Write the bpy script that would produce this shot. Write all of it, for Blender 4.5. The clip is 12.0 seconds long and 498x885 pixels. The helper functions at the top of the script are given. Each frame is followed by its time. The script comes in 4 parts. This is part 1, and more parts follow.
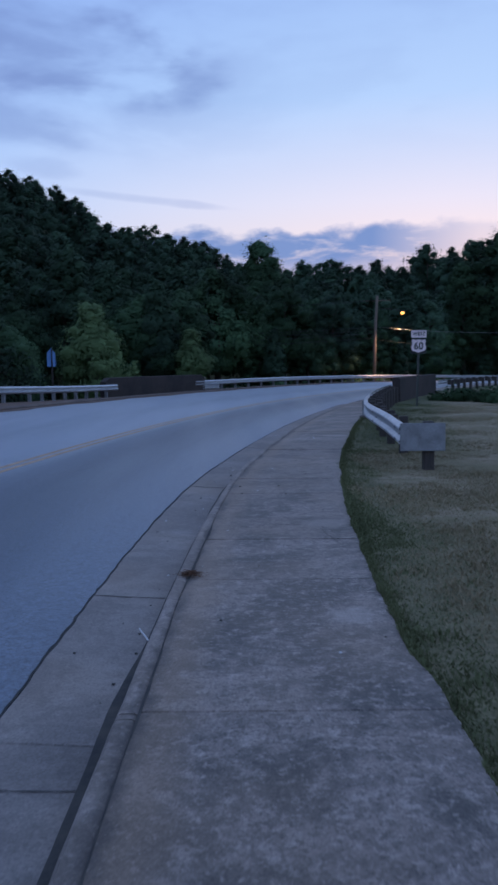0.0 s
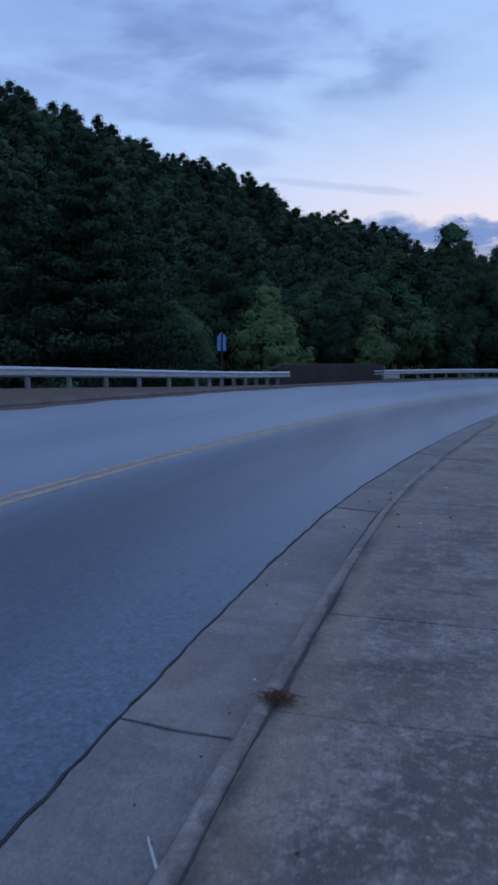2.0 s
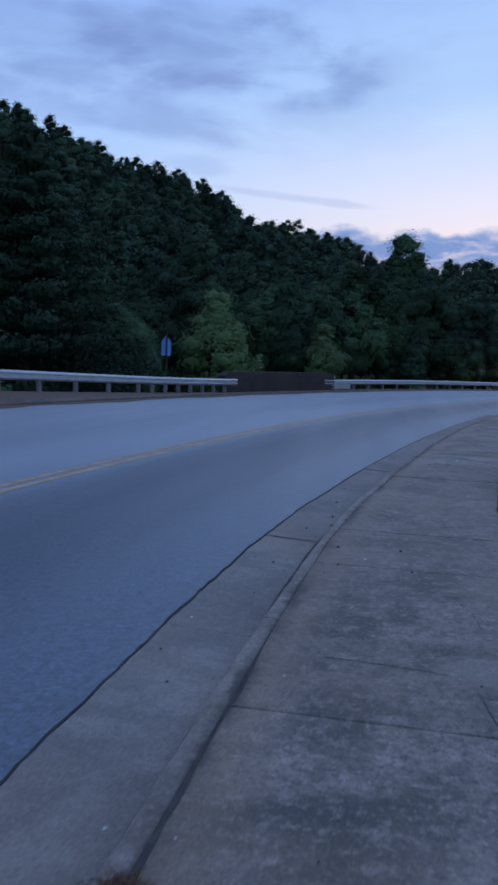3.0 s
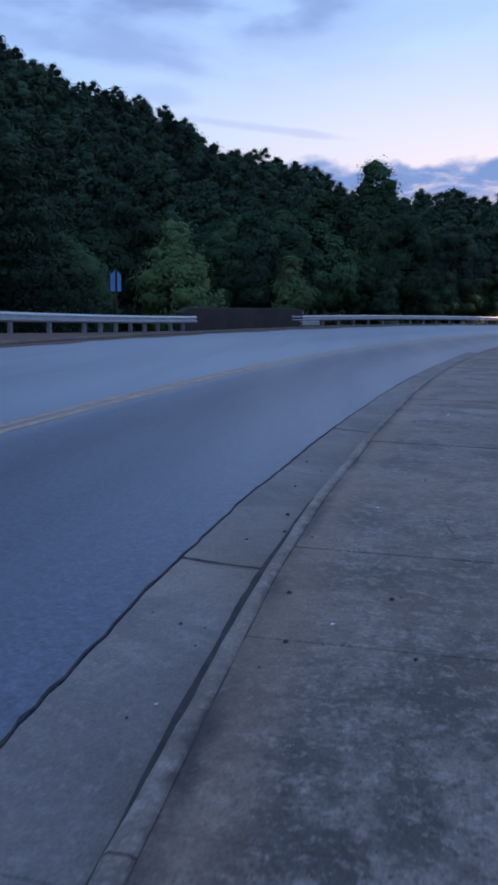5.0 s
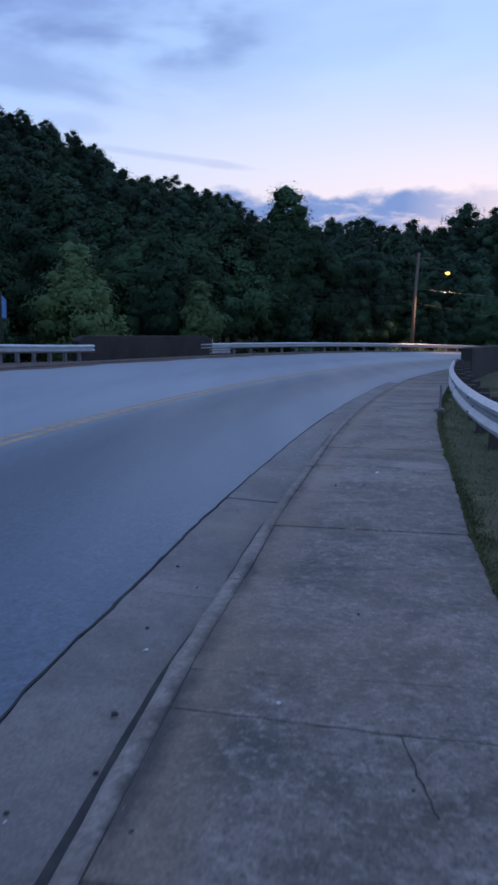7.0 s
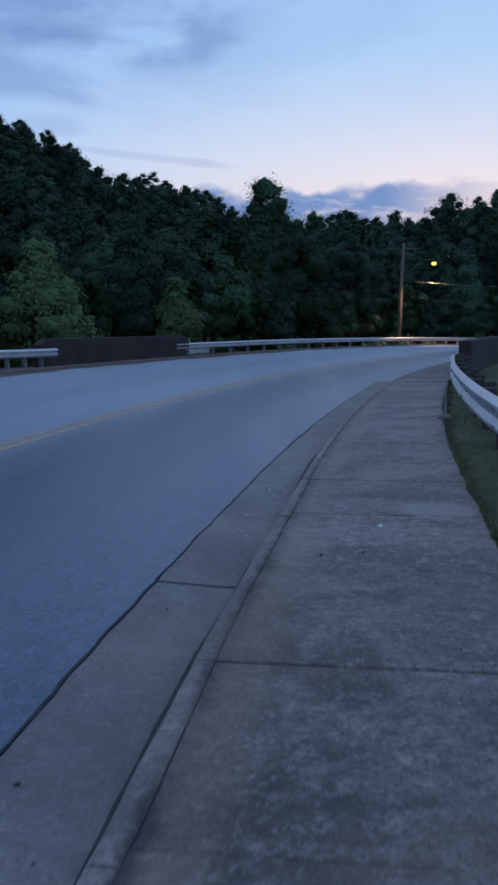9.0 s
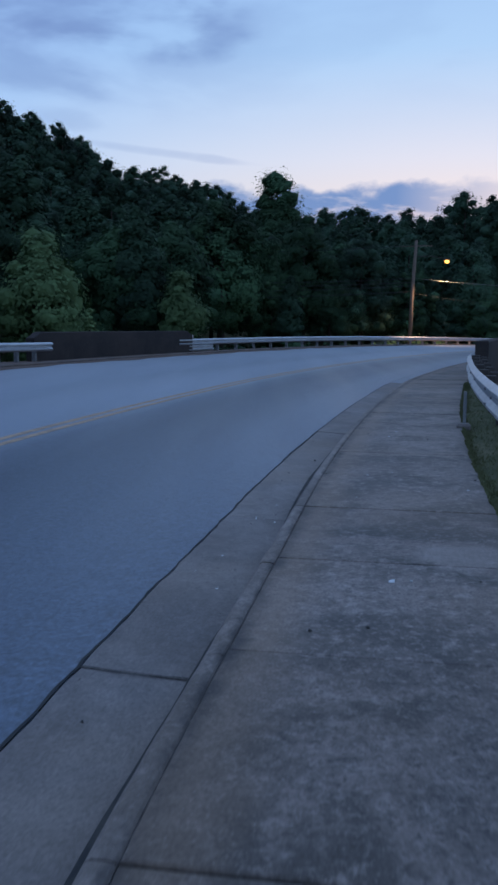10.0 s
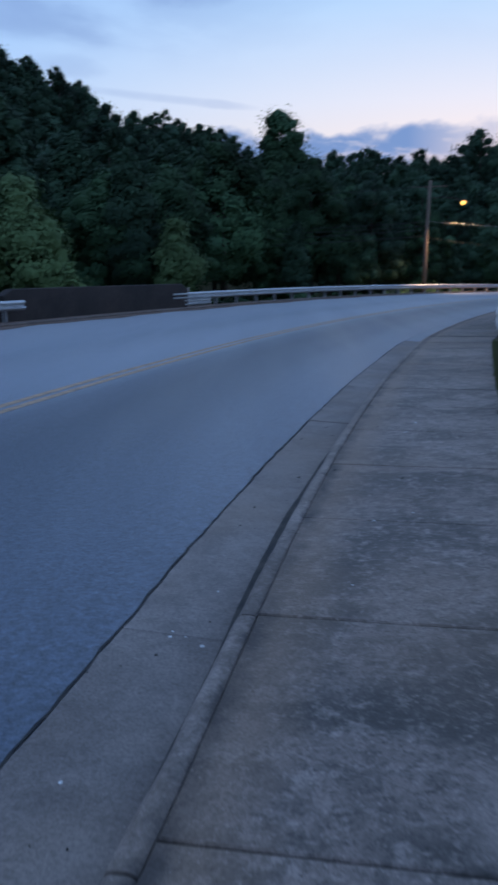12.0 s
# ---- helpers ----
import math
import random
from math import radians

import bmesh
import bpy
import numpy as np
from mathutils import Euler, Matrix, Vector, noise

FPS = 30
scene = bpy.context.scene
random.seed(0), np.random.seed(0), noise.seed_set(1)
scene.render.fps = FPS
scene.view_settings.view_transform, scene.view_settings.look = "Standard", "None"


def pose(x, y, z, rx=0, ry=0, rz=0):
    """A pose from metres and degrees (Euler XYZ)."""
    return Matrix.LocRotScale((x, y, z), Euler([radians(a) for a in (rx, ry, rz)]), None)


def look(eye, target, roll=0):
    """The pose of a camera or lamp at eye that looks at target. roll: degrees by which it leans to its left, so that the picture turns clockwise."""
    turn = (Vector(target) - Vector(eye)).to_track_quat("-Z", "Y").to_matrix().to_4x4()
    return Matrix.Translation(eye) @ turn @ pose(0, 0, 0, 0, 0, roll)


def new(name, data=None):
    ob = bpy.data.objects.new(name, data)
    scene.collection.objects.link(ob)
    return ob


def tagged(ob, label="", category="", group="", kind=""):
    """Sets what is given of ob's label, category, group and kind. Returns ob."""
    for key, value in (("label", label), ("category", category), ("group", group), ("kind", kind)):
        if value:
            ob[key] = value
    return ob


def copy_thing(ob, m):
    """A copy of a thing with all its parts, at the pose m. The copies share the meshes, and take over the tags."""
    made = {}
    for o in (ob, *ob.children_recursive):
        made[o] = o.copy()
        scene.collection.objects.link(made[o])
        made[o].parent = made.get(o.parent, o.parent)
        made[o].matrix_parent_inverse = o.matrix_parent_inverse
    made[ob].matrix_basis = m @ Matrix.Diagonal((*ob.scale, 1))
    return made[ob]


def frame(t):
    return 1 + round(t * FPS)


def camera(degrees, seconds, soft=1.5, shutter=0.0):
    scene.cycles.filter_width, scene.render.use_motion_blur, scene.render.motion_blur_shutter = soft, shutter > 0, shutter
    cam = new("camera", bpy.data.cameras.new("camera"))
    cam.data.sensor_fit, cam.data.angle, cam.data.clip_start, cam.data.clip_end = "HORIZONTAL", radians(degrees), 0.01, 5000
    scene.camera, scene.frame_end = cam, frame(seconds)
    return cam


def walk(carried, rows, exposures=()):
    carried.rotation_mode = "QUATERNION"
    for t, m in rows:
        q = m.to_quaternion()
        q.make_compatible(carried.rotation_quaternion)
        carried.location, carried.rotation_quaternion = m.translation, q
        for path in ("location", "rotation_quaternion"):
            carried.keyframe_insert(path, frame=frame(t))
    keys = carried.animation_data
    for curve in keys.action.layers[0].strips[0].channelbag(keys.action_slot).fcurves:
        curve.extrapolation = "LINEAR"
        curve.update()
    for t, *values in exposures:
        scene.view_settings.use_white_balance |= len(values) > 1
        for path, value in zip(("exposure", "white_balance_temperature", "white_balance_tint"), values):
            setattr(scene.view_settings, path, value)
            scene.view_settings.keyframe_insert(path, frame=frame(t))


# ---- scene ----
cam = camera(33.9, 12.0, 2.9, 0.4)
PATH = [
    (0, (-0.015, 0.45, 1.639), (-0.033, 2.441, 1.456), -1.0),
    (0.5, (0.087, 1.114, 1.63), (-0.033, 3.101, 1.431), 0.0),
    (1, (0.147, 1.737, 1.659), (-0.131, 3.707, 1.449), 0.3),
    (1.5, (0.128, 2.474, 1.623), (-0.169, 4.442, 1.418), 0.8),
    (2, (0.144, 3.141, 1.624), (-0.31, 5.078, 1.413), 0.6),
    (2.5, (0.136, 3.824, 1.594), (-0.308, 5.764, 1.397), 1.0),
    (3, (0.149, 4.652, 1.541), (-0.191, 6.613, 1.353), 1.8),
    (3.5, (0.095, 5.391, 1.512), (-0.225, 7.358, 1.343), 1.5),
    (5.5, (0.074, 8.24, 1.5), (-0.12, 10.196, 1.132), 1.1),
    (6, (0.115, 8.925, 1.514), (0.001, 10.889, 1.157), 1.4),
    (6.5, (0.148, 9.624, 1.502), (0.002, 11.587, 1.15), 1.0),
    (7, (0.214, 10.438, 1.488), (0.147, 12.419, 1.219), 0.9),
    (9, (0.445, 13.14, 1.478), (0.406, 15.12, 1.204), -0.7),
    (9.5, (0.575, 13.924, 1.467), (0.59, 15.91, 1.236), -0.3),
    (10, (0.621, 14.628, 1.44), (0.563, 16.607, 1.159), 0.2),
    (10.5, (0.763, 15.393, 1.481), (0.898, 17.372, 1.225), 0.8),
    (11, (0.845, 16.085, 1.498), (0.827, 18.05, 1.123), 0.2),
    (11.5, (0.933, 16.948, 1.496), (1.003, 18.917, 1.149), 0.4),
    (12, (1.017, 17.7, 1.481), (0.927, 19.658, 1.083), -1.0),
]
walk(cam, [(t, look(eye, target, roll)) for t, eye, target, roll in PATH], [(0, -0.05, 6250, 13), (1, -0.22, 6250, 11), (2, -0.04, 6250, 11), (2.5, 0.05, 6250, 11), (3.5, -0.02, 6250, 11), (5.5, 0.1, 6200, 12), (7, 0.07, 6250, 13), (9, -0.12, 6200, 6), (10.5, -0.08, 6200, 5), (12, 0.0, 6200, 5)])

# ---- world and light ----
def make_world():
    w = bpy.data.worlds.new("dusk_sky")
    scene.world = w
    w.use_nodes = True
    nt = w.node_tree
    nt.nodes.clear()
    N, K = nt.nodes.new, nt.links.new
    out = N("ShaderNodeOutputWorld")
    bg = N("ShaderNodeBackground")
    bg.inputs["Strength"].default_value = SKY_STRENGTH
    K(bg.outputs[0], out.inputs[0])
    tc = N("ShaderNodeTexCoord")
    sep = N("ShaderNodeSeparateXYZ")
    K(tc.outputs["Generated"], sep.inputs[0])

    def ramp(socket, stops):
        r = N("ShaderNodeValToRGB")
        r.color_ramp.interpolation = "EASE" if len(stops) < 3 else "LINEAR"
        e = r.color_ramp.elements
        while len(e) < len(stops):
            e.new(0.5)
        for el, (p, c) in zip(e, stops):
            el.position, el.color = p, (*c, 1)
        K(socket, r.inputs[0])
        return r.outputs[0]

    def math_node(op, a, b):
        m = N("ShaderNodeMath")
        m.operation = op
        for i, v in enumerate((a, b)):
            if isinstance(v, (int, float)):
                m.inputs[i].default_value = v
            else:
                K(v, m.inputs[i])
        return m.outputs[0]

    def mix(fac, a, b):
        m = N("ShaderNodeMix")
        m.data_type = "RGBA"
        if isinstance(fac, float):
            m.inputs[0].default_value = fac
        else:
            K(fac, m.inputs[0])
        for s, v in ((m.inputs[6], a), (m.inputs[7], b)):
            if isinstance(v, tuple):
                s.default_value = (*v, 1)
            else:
                K(v, s)
        return m.outputs[2]

    # clear dusk sky by height: towards the afterglow and away from it
    glow_side = ramp(sep.outputs["Z"], [(0.0, (0.80, 0.63, 0.58)), (0.13, (0.81, 0.73, 0.78)), (0.19, (0.71, 0.75, 0.92)),
                                        (0.30, (0.44, 0.66, 0.98)), (0.55, (0.30, 0.48, 0.88)), (1.0, (0.32, 0.48, 0.80))])
    far_side = ramp(sep.outputs["Z"], [(0.0, (0.36, 0.46, 0.62)), (0.15, (0.50, 0.65, 0.92)), (0.25, (0.40, 0.59, 0.95)),
                                       (0.45, (0.26, 0.43, 0.86)), (1.0, (0.32, 0.48, 0.80))])
    side = math_node("ADD", math_node("MULTIPLY", sep.outputs["X"], math.sin(GLOW)), math_node("MULTIPLY", sep.outputs["Y"], math.cos(GLOW)))
    sidef = ramp(side, [(0.78, (0, 0, 0)), (0.99, (1, 1, 1))])
    clear = mix(sidef, far_side, glow_side)
    # a physical sky under it for the hue of the dome
    sky = N("ShaderNodeTexSky")
    sky.sky_type, sky.sun_disc = "NISHITA", False
    sky.sun_elevation, sky.sun_rotation = radians(1.0), GLOW
    clear = mix(0.03, clear, sky.outputs[0])
    # thin veil of uneven haze high up
    def noise_node(scale, stretch, detail, rough, distort=0.0):
        mp = N("ShaderNodeMapping")
        mp.inputs["Scale"].default_value = stretch
        K(tc.outputs["Generated"], mp.inputs[0])
        t = N("ShaderNodeTexNoise")
        t.inputs["Scale"].default_value, t.inputs["Detail"].default_value = scale, detail
        t.inputs["Roughness"].default_value, t.inputs["Distortion"].default_value = rough, distort
        K(mp.outputs[0], t.inputs["Vector"])
        return t.outputs[0]

    wisp = noise_node(3.0, (1.6, 1.6, 5.0), 4.0, 0.5, 0.3)
    fine = noise_node(9.0, (1.5, 1.5, 3.5), 4.0, 0.5, 0.2)
    soft = math_node("ADD", math_node("MULTIPLY", wisp, 0.75), math_node("MULTIPLY", fine, 0.25))
    veil = math_node("MULTIPLY", ramp(soft, [(0.46, (0, 0, 0)), (0.64, (1, 1, 1))]), ramp(sep.outputs["Z"], [(0.20, (0, 0, 0)), (0.34, (0.55, 0.55, 0.55))]))
    veil = math_node("MULTIPLY", veil, ramp(math_node("ADD", sep.outputs["X"], 0.5), [(0.0, (0.9, 0.9, 0.9)), (0.36, (0.8, 0.8, 0.8)), (0.55, (0.2, 0.2, 0.2)), (1.0, (0.3, 0.3, 0.3))]))
    clear = mix(veil, clear, (0.19, 0.275, 0.58))

    # separate torn clouds: bearing, height, half length, half thickness, weight
    bearing = N("ShaderNodeMath")
    bearing.operation = "ARCTAN2"
    K(sep.outputs["X"], bearing.inputs[0])
    K(sep.outputs["Y"], bearing.inputs[1])
    for az, el, half, thick, weight in CLOUDS:
        du = math_node("DIVIDE", math_node("SUBTRACT", bearing.outputs[0], radians(az)), radians(half))
        lean = math_node("MULTIPLY", math_node("SUBTRACT", bearing.outputs[0], radians(az)), -0.10)
        dv = math_node("DIVIDE", math_node("SUBTRACT", math_node("SUBTRACT", sep.outputs["Z"], math.sin(radians(el))), lean), radians(thick))
        far = math_node("ADD", math_node("MULTIPLY", du, du), math_node("MULTIPLY", dv, dv))
        body = math_node("ADD", far, math_node("MULTIPLY", math_node("SUBTRACT", soft, 0.5), -4.2))
        clear = mix(math_node("MULTIPLY", ramp(body, [(0.0, (1, 1, 1)), (1.15, (0, 0, 0))]), weight), clear, (0.20, 0.30, 0.60))
    # heaped cloud bank low over the ridge, pink where the glow comes through
    heap = noise_node(5.0, (3.6, 3.6, 5.0), 5.0, 0.52)
    edge = math_node("ADD", sep.outputs["Z"], math_node("MULTIPLY", math_node("SUBTRACT", heap, 0.5), 0.05))
    bank = ramp(edge, [(0.0, (0.6, 0.6, 0.6)), (0.115, (0.65, 0.65, 0.65)), (0.134, (1, 1, 1)), (0.155, (1, 1, 1)), (0.163, (0, 0, 0))])
    holes = ramp(noise_node(4.0, (3.0, 3.0, 12.0), 5.0, 0.6, 0.3), [(0.52, (1, 1, 1)), (0.72, (0.35, 0.35, 0.35))])
    reach = ramp(math_node("ADD", sep.outputs["X"], 0.5), [(0.0, (0.9, 0.9, 0.9)), (0.64, (0.95, 0.95, 0.95)), (0.76, (0.2, 0.2, 0.2)), (1.0, (0.4, 0.4, 0.4))])
    clear = mix(math_node("MULTIPLY", math_node("MULTIPLY", bank, holes), reach), clear, (0.175, 0.295, 0.60))
    K(clear, bg.inputs[0])


SKY_STRENGTH = 1.0
CLOUDS = ((-13, 20.3, 10, 2.8, 0.70), (-17, 15.8, 6.0, 1.5, 0.42), (-29, 21, 12, 3.0, 0.38), (-27, 16.5, 8, 1.4, 0.25), (-8, 11.4, 7, 0.35, 0.24), (-14, 13.2, 3, 0.8, 0.25), (19.5, 11.6, 3.2, 0.6, 0.4))
GLOW = radians(14)
make_world()


# ---- materials ----
# unevenness of the kerb line along the bend
SWAY = ((0, 3, 6, 9, 11, 12.5, 14, 15.5, 17, 24, 30, 34, 45), (-0.01, -0.02, -0.05, -0.07, -0.055, 0, 0.02, 0.06, 0.09, 0.10, 0.07, -0.05, 0))


class Mat:
    """A small builder for procedural materials."""

    def __init__(self, name, rough=0.8, metal=0.0, spec=0.5):
        self.m = bpy.data.materials.new(name)
        self.m.use_nodes = True
        self.nt = self.m.node_tree
        self.b = self.nt.nodes["Principled BSDF"]
        self.b.inputs["Roughness"].default_value = rough
        self.b.inputs["Metallic"].default_value = metal
        self.b.inputs["Specular IOR Level"].default_value = spec
        geo = self.nt.nodes.new("ShaderNodeNewGeometry")
        self.pos = geo.outputs["Position"]
        self.island = geo.outputs["Random Per Island"]
        self.h = None

    def n(self, kind):
        return self.nt.nodes.new(kind)

    def k(self, a, b):
        self.nt.links.new(a, b)

    def noise(self, scale, detail=4.0, rough=0.55, stretch=None, distort=0.0):
        t = self.n("ShaderNodeTexNoise")
        t.inputs["Scale"].default_value, t.inputs["Detail"].default_value = scale, detail
        t.inputs["Roughness"].default_value, t.inputs["Distortion"].default_value = rough, distort
        v = self.pos
        if stretch:
            mp = self.n("ShaderNodeMapping")
            mp.inputs["Scale"].default_value = stretch
            self.k(v, mp.inputs[0])
            v = mp.outputs[0]
        self.k(v, t.inputs["Vector"])
        return t.outputs[0]

    def voronoi(self, scale):
        t = self.n("ShaderNodeTexVoronoi")
        t.inputs["Scale"].default_value = scale
        self.k(self.pos, t.inputs["Vector"])
        return t.outputs["Distance"]

    def ramp(self, socket, stops):
        r = self.n("ShaderNodeValToRGB")
        e = r.color_ramp.elements
        while len(e) < len(stops):
            e.new(0.5)
        for el, (p, c) in zip(e, stops):
            el.position = p
            el.color = (*c, 1) if isinstance(c, tuple) else (c, c, c, 1)
        self.k(socket, r.inputs[0])
        return r.outputs[0]

    def mix(self, fac, a, b, blend="MIX"):
        m = self.n("ShaderNodeMix")
        m.data_type, m.blend_type = "RGBA", blend
        for s, v in ((m.inputs[0], fac), (m.inputs[6], a), (m.inputs[7], b)):
            if isinstance(v, tuple):
                s.default_value = (*v, 1)
            elif isinstance(v, (int, float)):
                s.default_value = v
            else:
                self.k(v, s)
        return m.outputs[2]

    def bend(self):
        """Metres outward from the kerb line, which follows the bend."""
        flat = self.n("ShaderNodeVectorMath")
        flat.operation = "MULTIPLY"
        flat.inputs[1].default_value = (1, 1, 0)
        self.k(self.pos, flat.inputs[0])
        far = self.n("ShaderNodeVectorMath")
        far.operation = "DISTANCE"
        self.k(flat.outputs[0], far.inputs[0])
        far.inputs[1].default_value = (117.25, 3.0, 0.0)
        sy = self.n("ShaderNodeSeparateXYZ")
        self.k(self.pos, sy.inputs[0])
        along = self.n("ShaderNodeMapRange")
        along.inputs["From Min"].default_value, along.inputs["From Max"].default_value = 3.0, 48.0
        self.k(sy.outputs["Y"], along.inputs["Value"])
        off = self.ramp(along.outputs[0], [(a / 45.0, 0.5 + v) for a, v in zip(*SWAY)])
        add = self.n("ShaderNodeMath")
        self.k(far.outputs["Value"], add.inputs[0])
        self.k(off, add.inputs[1])
        sub = self.n("ShaderNodeMath")
        sub.operation = "SUBTRACT"
        self.k(add.outputs[0], sub.inputs[0])
        sub.inputs[1].default_value = 118.5
        return sub.outputs[0]

    def band(self, noise_scale, reach, stops):
        """A mask across the bend with a ragged edge: stops in metres outward, between -0.6 and 0.4."""
        wav = self.n("ShaderNodeMath")
        wav.operation = "MULTIPLY_ADD"
        self.k(self.noise(noise_scale, 6, 0.66), wav.inputs[0])
        wav.inputs[1].default_value = reach
        self.k(self.bend(), wav.inputs[2])
        mr = self.n("ShaderNodeMapRange")
        mr.inputs["From Min"].default_value, mr.inputs["From Max"].default_value = -0.6 + reach / 2, 0.4 + reach / 2
        self.k(wav.outputs[0], mr.inputs["Value"])
        return self.ramp(mr.outputs[0], [(p + 0.6, v) for p, v in stops])

    def rnd(self):
        return self.n("ShaderNodeObjectInfo").outputs["Random"]

    def colour(self, c):
        if isinstance(c, tuple):
            self.b.inputs["Base Color"].default_value = (*c, 1)
        else:
            self.k(c, self.b.inputs["Base Color"])
        return self

    def bump(self, socket, strength, dist):
        bp = self.n("ShaderNodeBump")
        bp.inputs["Strength"].default_value, bp.inputs["Distance"].default_value = strength, dist
        self.k(socket, bp.inputs["Height"])
        if self.h:
            self.k(self.h, bp.inputs["Normal"])
        self.h = bp.outputs[0]
        self.k(self.h, self.b.inputs["Normal"])
        return self

    def rough(self, socket):
        self.k(socket, self.b.inputs["Roughness"])
        return self


def concrete(name, base, dark, light, warm, stain=0.5, per_piece=0.25, spots=(), grain=0.25, sheen=0.15, kerb_band=0.0):
    m = Mat(name, 0.85, 0.0, 0.3)
    m.b.inputs["Sheen Weight"].default_value, m.b.inputs["Sheen Roughness"].default_value = sheen, 0.4
    m.b.inputs["Sheen Tint"].default_value = (1.0, 0.88, 0.82, 1)

    def laid(c, weight, mask, tint):
        return m.mix(m.mix(weight, (0, 0, 0), mask), c, tint)

    big = m.ramp(m.noise(0.8, 5, 0.6), [(0.38, 0.0), (0.64, 1.0)])
    c = m.mix(big, m.mix(0.45, base, dark), base)
    # broad grimy patches, hand-sized blotches, scoured pale places, pores
    c = laid(c, stain * 0.9, m.ramp(m.noise(1.3, 6, 0.60, None, 0.5), [(0.46, 0.0), (0.58, 1.0)]), dark)
    c = laid(c, stain * 0.5, m.ramp(m.noise(5.5, 6, 0.66, None, 0.3), [(0.48, 0.0), (0.60, 1.0)]), dark)
    c = laid(c, grain * 0.95, m.ramp(m.noise(8.0, 7, 0.70, None, 0.2), [(0.52, 0.0), (0.66, 1.0)]), light)
    c = laid(c, grain * 0.8, m.ramp(m.noise(21.0, 6, 0.72), [(0.53, 0.0), (0.64, 1.0)]), light)
    c = laid(c, grain * 1.1, m.ramp(m.noise(30.0, 6, 0.75), [(0.52, 0.0), (0.62, 1.0)]), dark)
    c = laid(c, grain * 0.9, m.ramp(m.noise(13.0, 6, 0.72), [(0.53, 0.0), (0.63, 1.0)]), dark)
    c = laid(c, 0.4, m.ramp(m.noise(0.55, 3), [(0.45, 0.0), (0.7, 1.0)]), warm)
    if kerb_band:
        # rusty wash-off along the kerb, and the grime that gathers behind it
        c = laid(c, kerb_band, m.band(3.0, 0.30, [(-0.50, 0.0), (-0.30, 1.0)]), warm)
        patchy = m.ramp(m.noise(1.6, 3), [(0.38, 0.25), (0.58, 1.0)])
        c = laid(c, 0.85, m.mix(1.0, m.band(7.0, 0.16, [(-0.25, 0.0), (-0.175, 1.0), (-0.145, 1.0), (-0.105, 0.0)]), patchy, "MULTIPLY"), (0.055, 0.050, 0.050))
    for x, y, rad in spots:
        vd = m.n("ShaderNodeVectorMath")
        vd.operation = "DISTANCE"
        m.k(m.pos, vd.inputs[0])
        vd.inputs[1].default_value = (x, y, 0)
        ad = m.n("ShaderNodeMath")
        ad.operation = "MULTIPLY_ADD"
        m.k(m.noise(6, 4), ad.inputs[0])
        ad.inputs[1].default_value, ad.inputs[2].default_value = 0.35, -0.17
        sm = m.n("ShaderNodeMath")
        m.k(vd.outputs["Value"], sm.inputs[0])
        m.k(ad.outputs[0], sm.inputs[1])
        c = laid(c, 0.42, m.ramp(sm.outputs[0], [(rad * 0.6, 1.0), (rad, 0.0)]), light)
    peb = m.ramp(m.noise(70, 3, 0.7), [(0.35, 0.55), (0.62, 1.15)])
    c = m.mix(0.6, c, peb, "MULTIPLY")
    fleck = m.ramp(m.voronoi(26), [(0.06, 1.0), (0.15, 0.0)])
    c = laid(c, 0.35, fleck, light)
    piece = m.ramp(m.rnd(), [(0.0, 1.0 - per_piece), (1.0, 1.0 + per_piece * 0.4)])
    c = m.mix(1.0, c, piece, "MULTIPLY")
    m.colour(c)
    m.bump(m.noise(60, 4, 0.7), 0.3, 0.003)
    m.bump(m.noise(9, 5, 0.65), 0.25, 0.006)
    return m.m


M = {}
M["walk"] = concrete("sidewalk_concrete", (0.312, 0.252, 0.225), (0.080, 0.073, 0.069), (0.46, 0.385, 0.35), (0.285, 0.205, 0.152), 0.95, 0.22, ((1.84, 19.7, 0.38), (0.62, 5.72, 0.22), (0.70, 8.9, 0.3)), 0.68, 0.2, 0.5)
M["gutter"] = concrete("gutter_concrete", (0.295, 0.256, 0.238), (0.140, 0.123, 0.118), (0.38, 0.335, 0.315), (0.30, 0.228, 0.175), 0.62, 0.12)
M["kerb"] = concrete("kerb_concrete", (0.330, 0.280, 0.256), (0.120, 0.102, 0.094), (0.45, 0.38, 0.35), (0.27, 0.20, 0.15), 0.85, 0.18, (), 0.5, 0.15, 0.12)
M["far_kerb"] = concrete("soil_stained_kerb_concrete", (0.19, 0.145, 0.125), (0.09, 0.072, 0.065), (0.27, 0.22, 0.20), (0.19, 0.12, 0.085), 0.7, 0.0, (), 0.3, 0.0)
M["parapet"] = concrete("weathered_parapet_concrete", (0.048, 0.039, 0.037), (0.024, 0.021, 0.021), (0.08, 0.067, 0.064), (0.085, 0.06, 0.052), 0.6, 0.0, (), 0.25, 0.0)


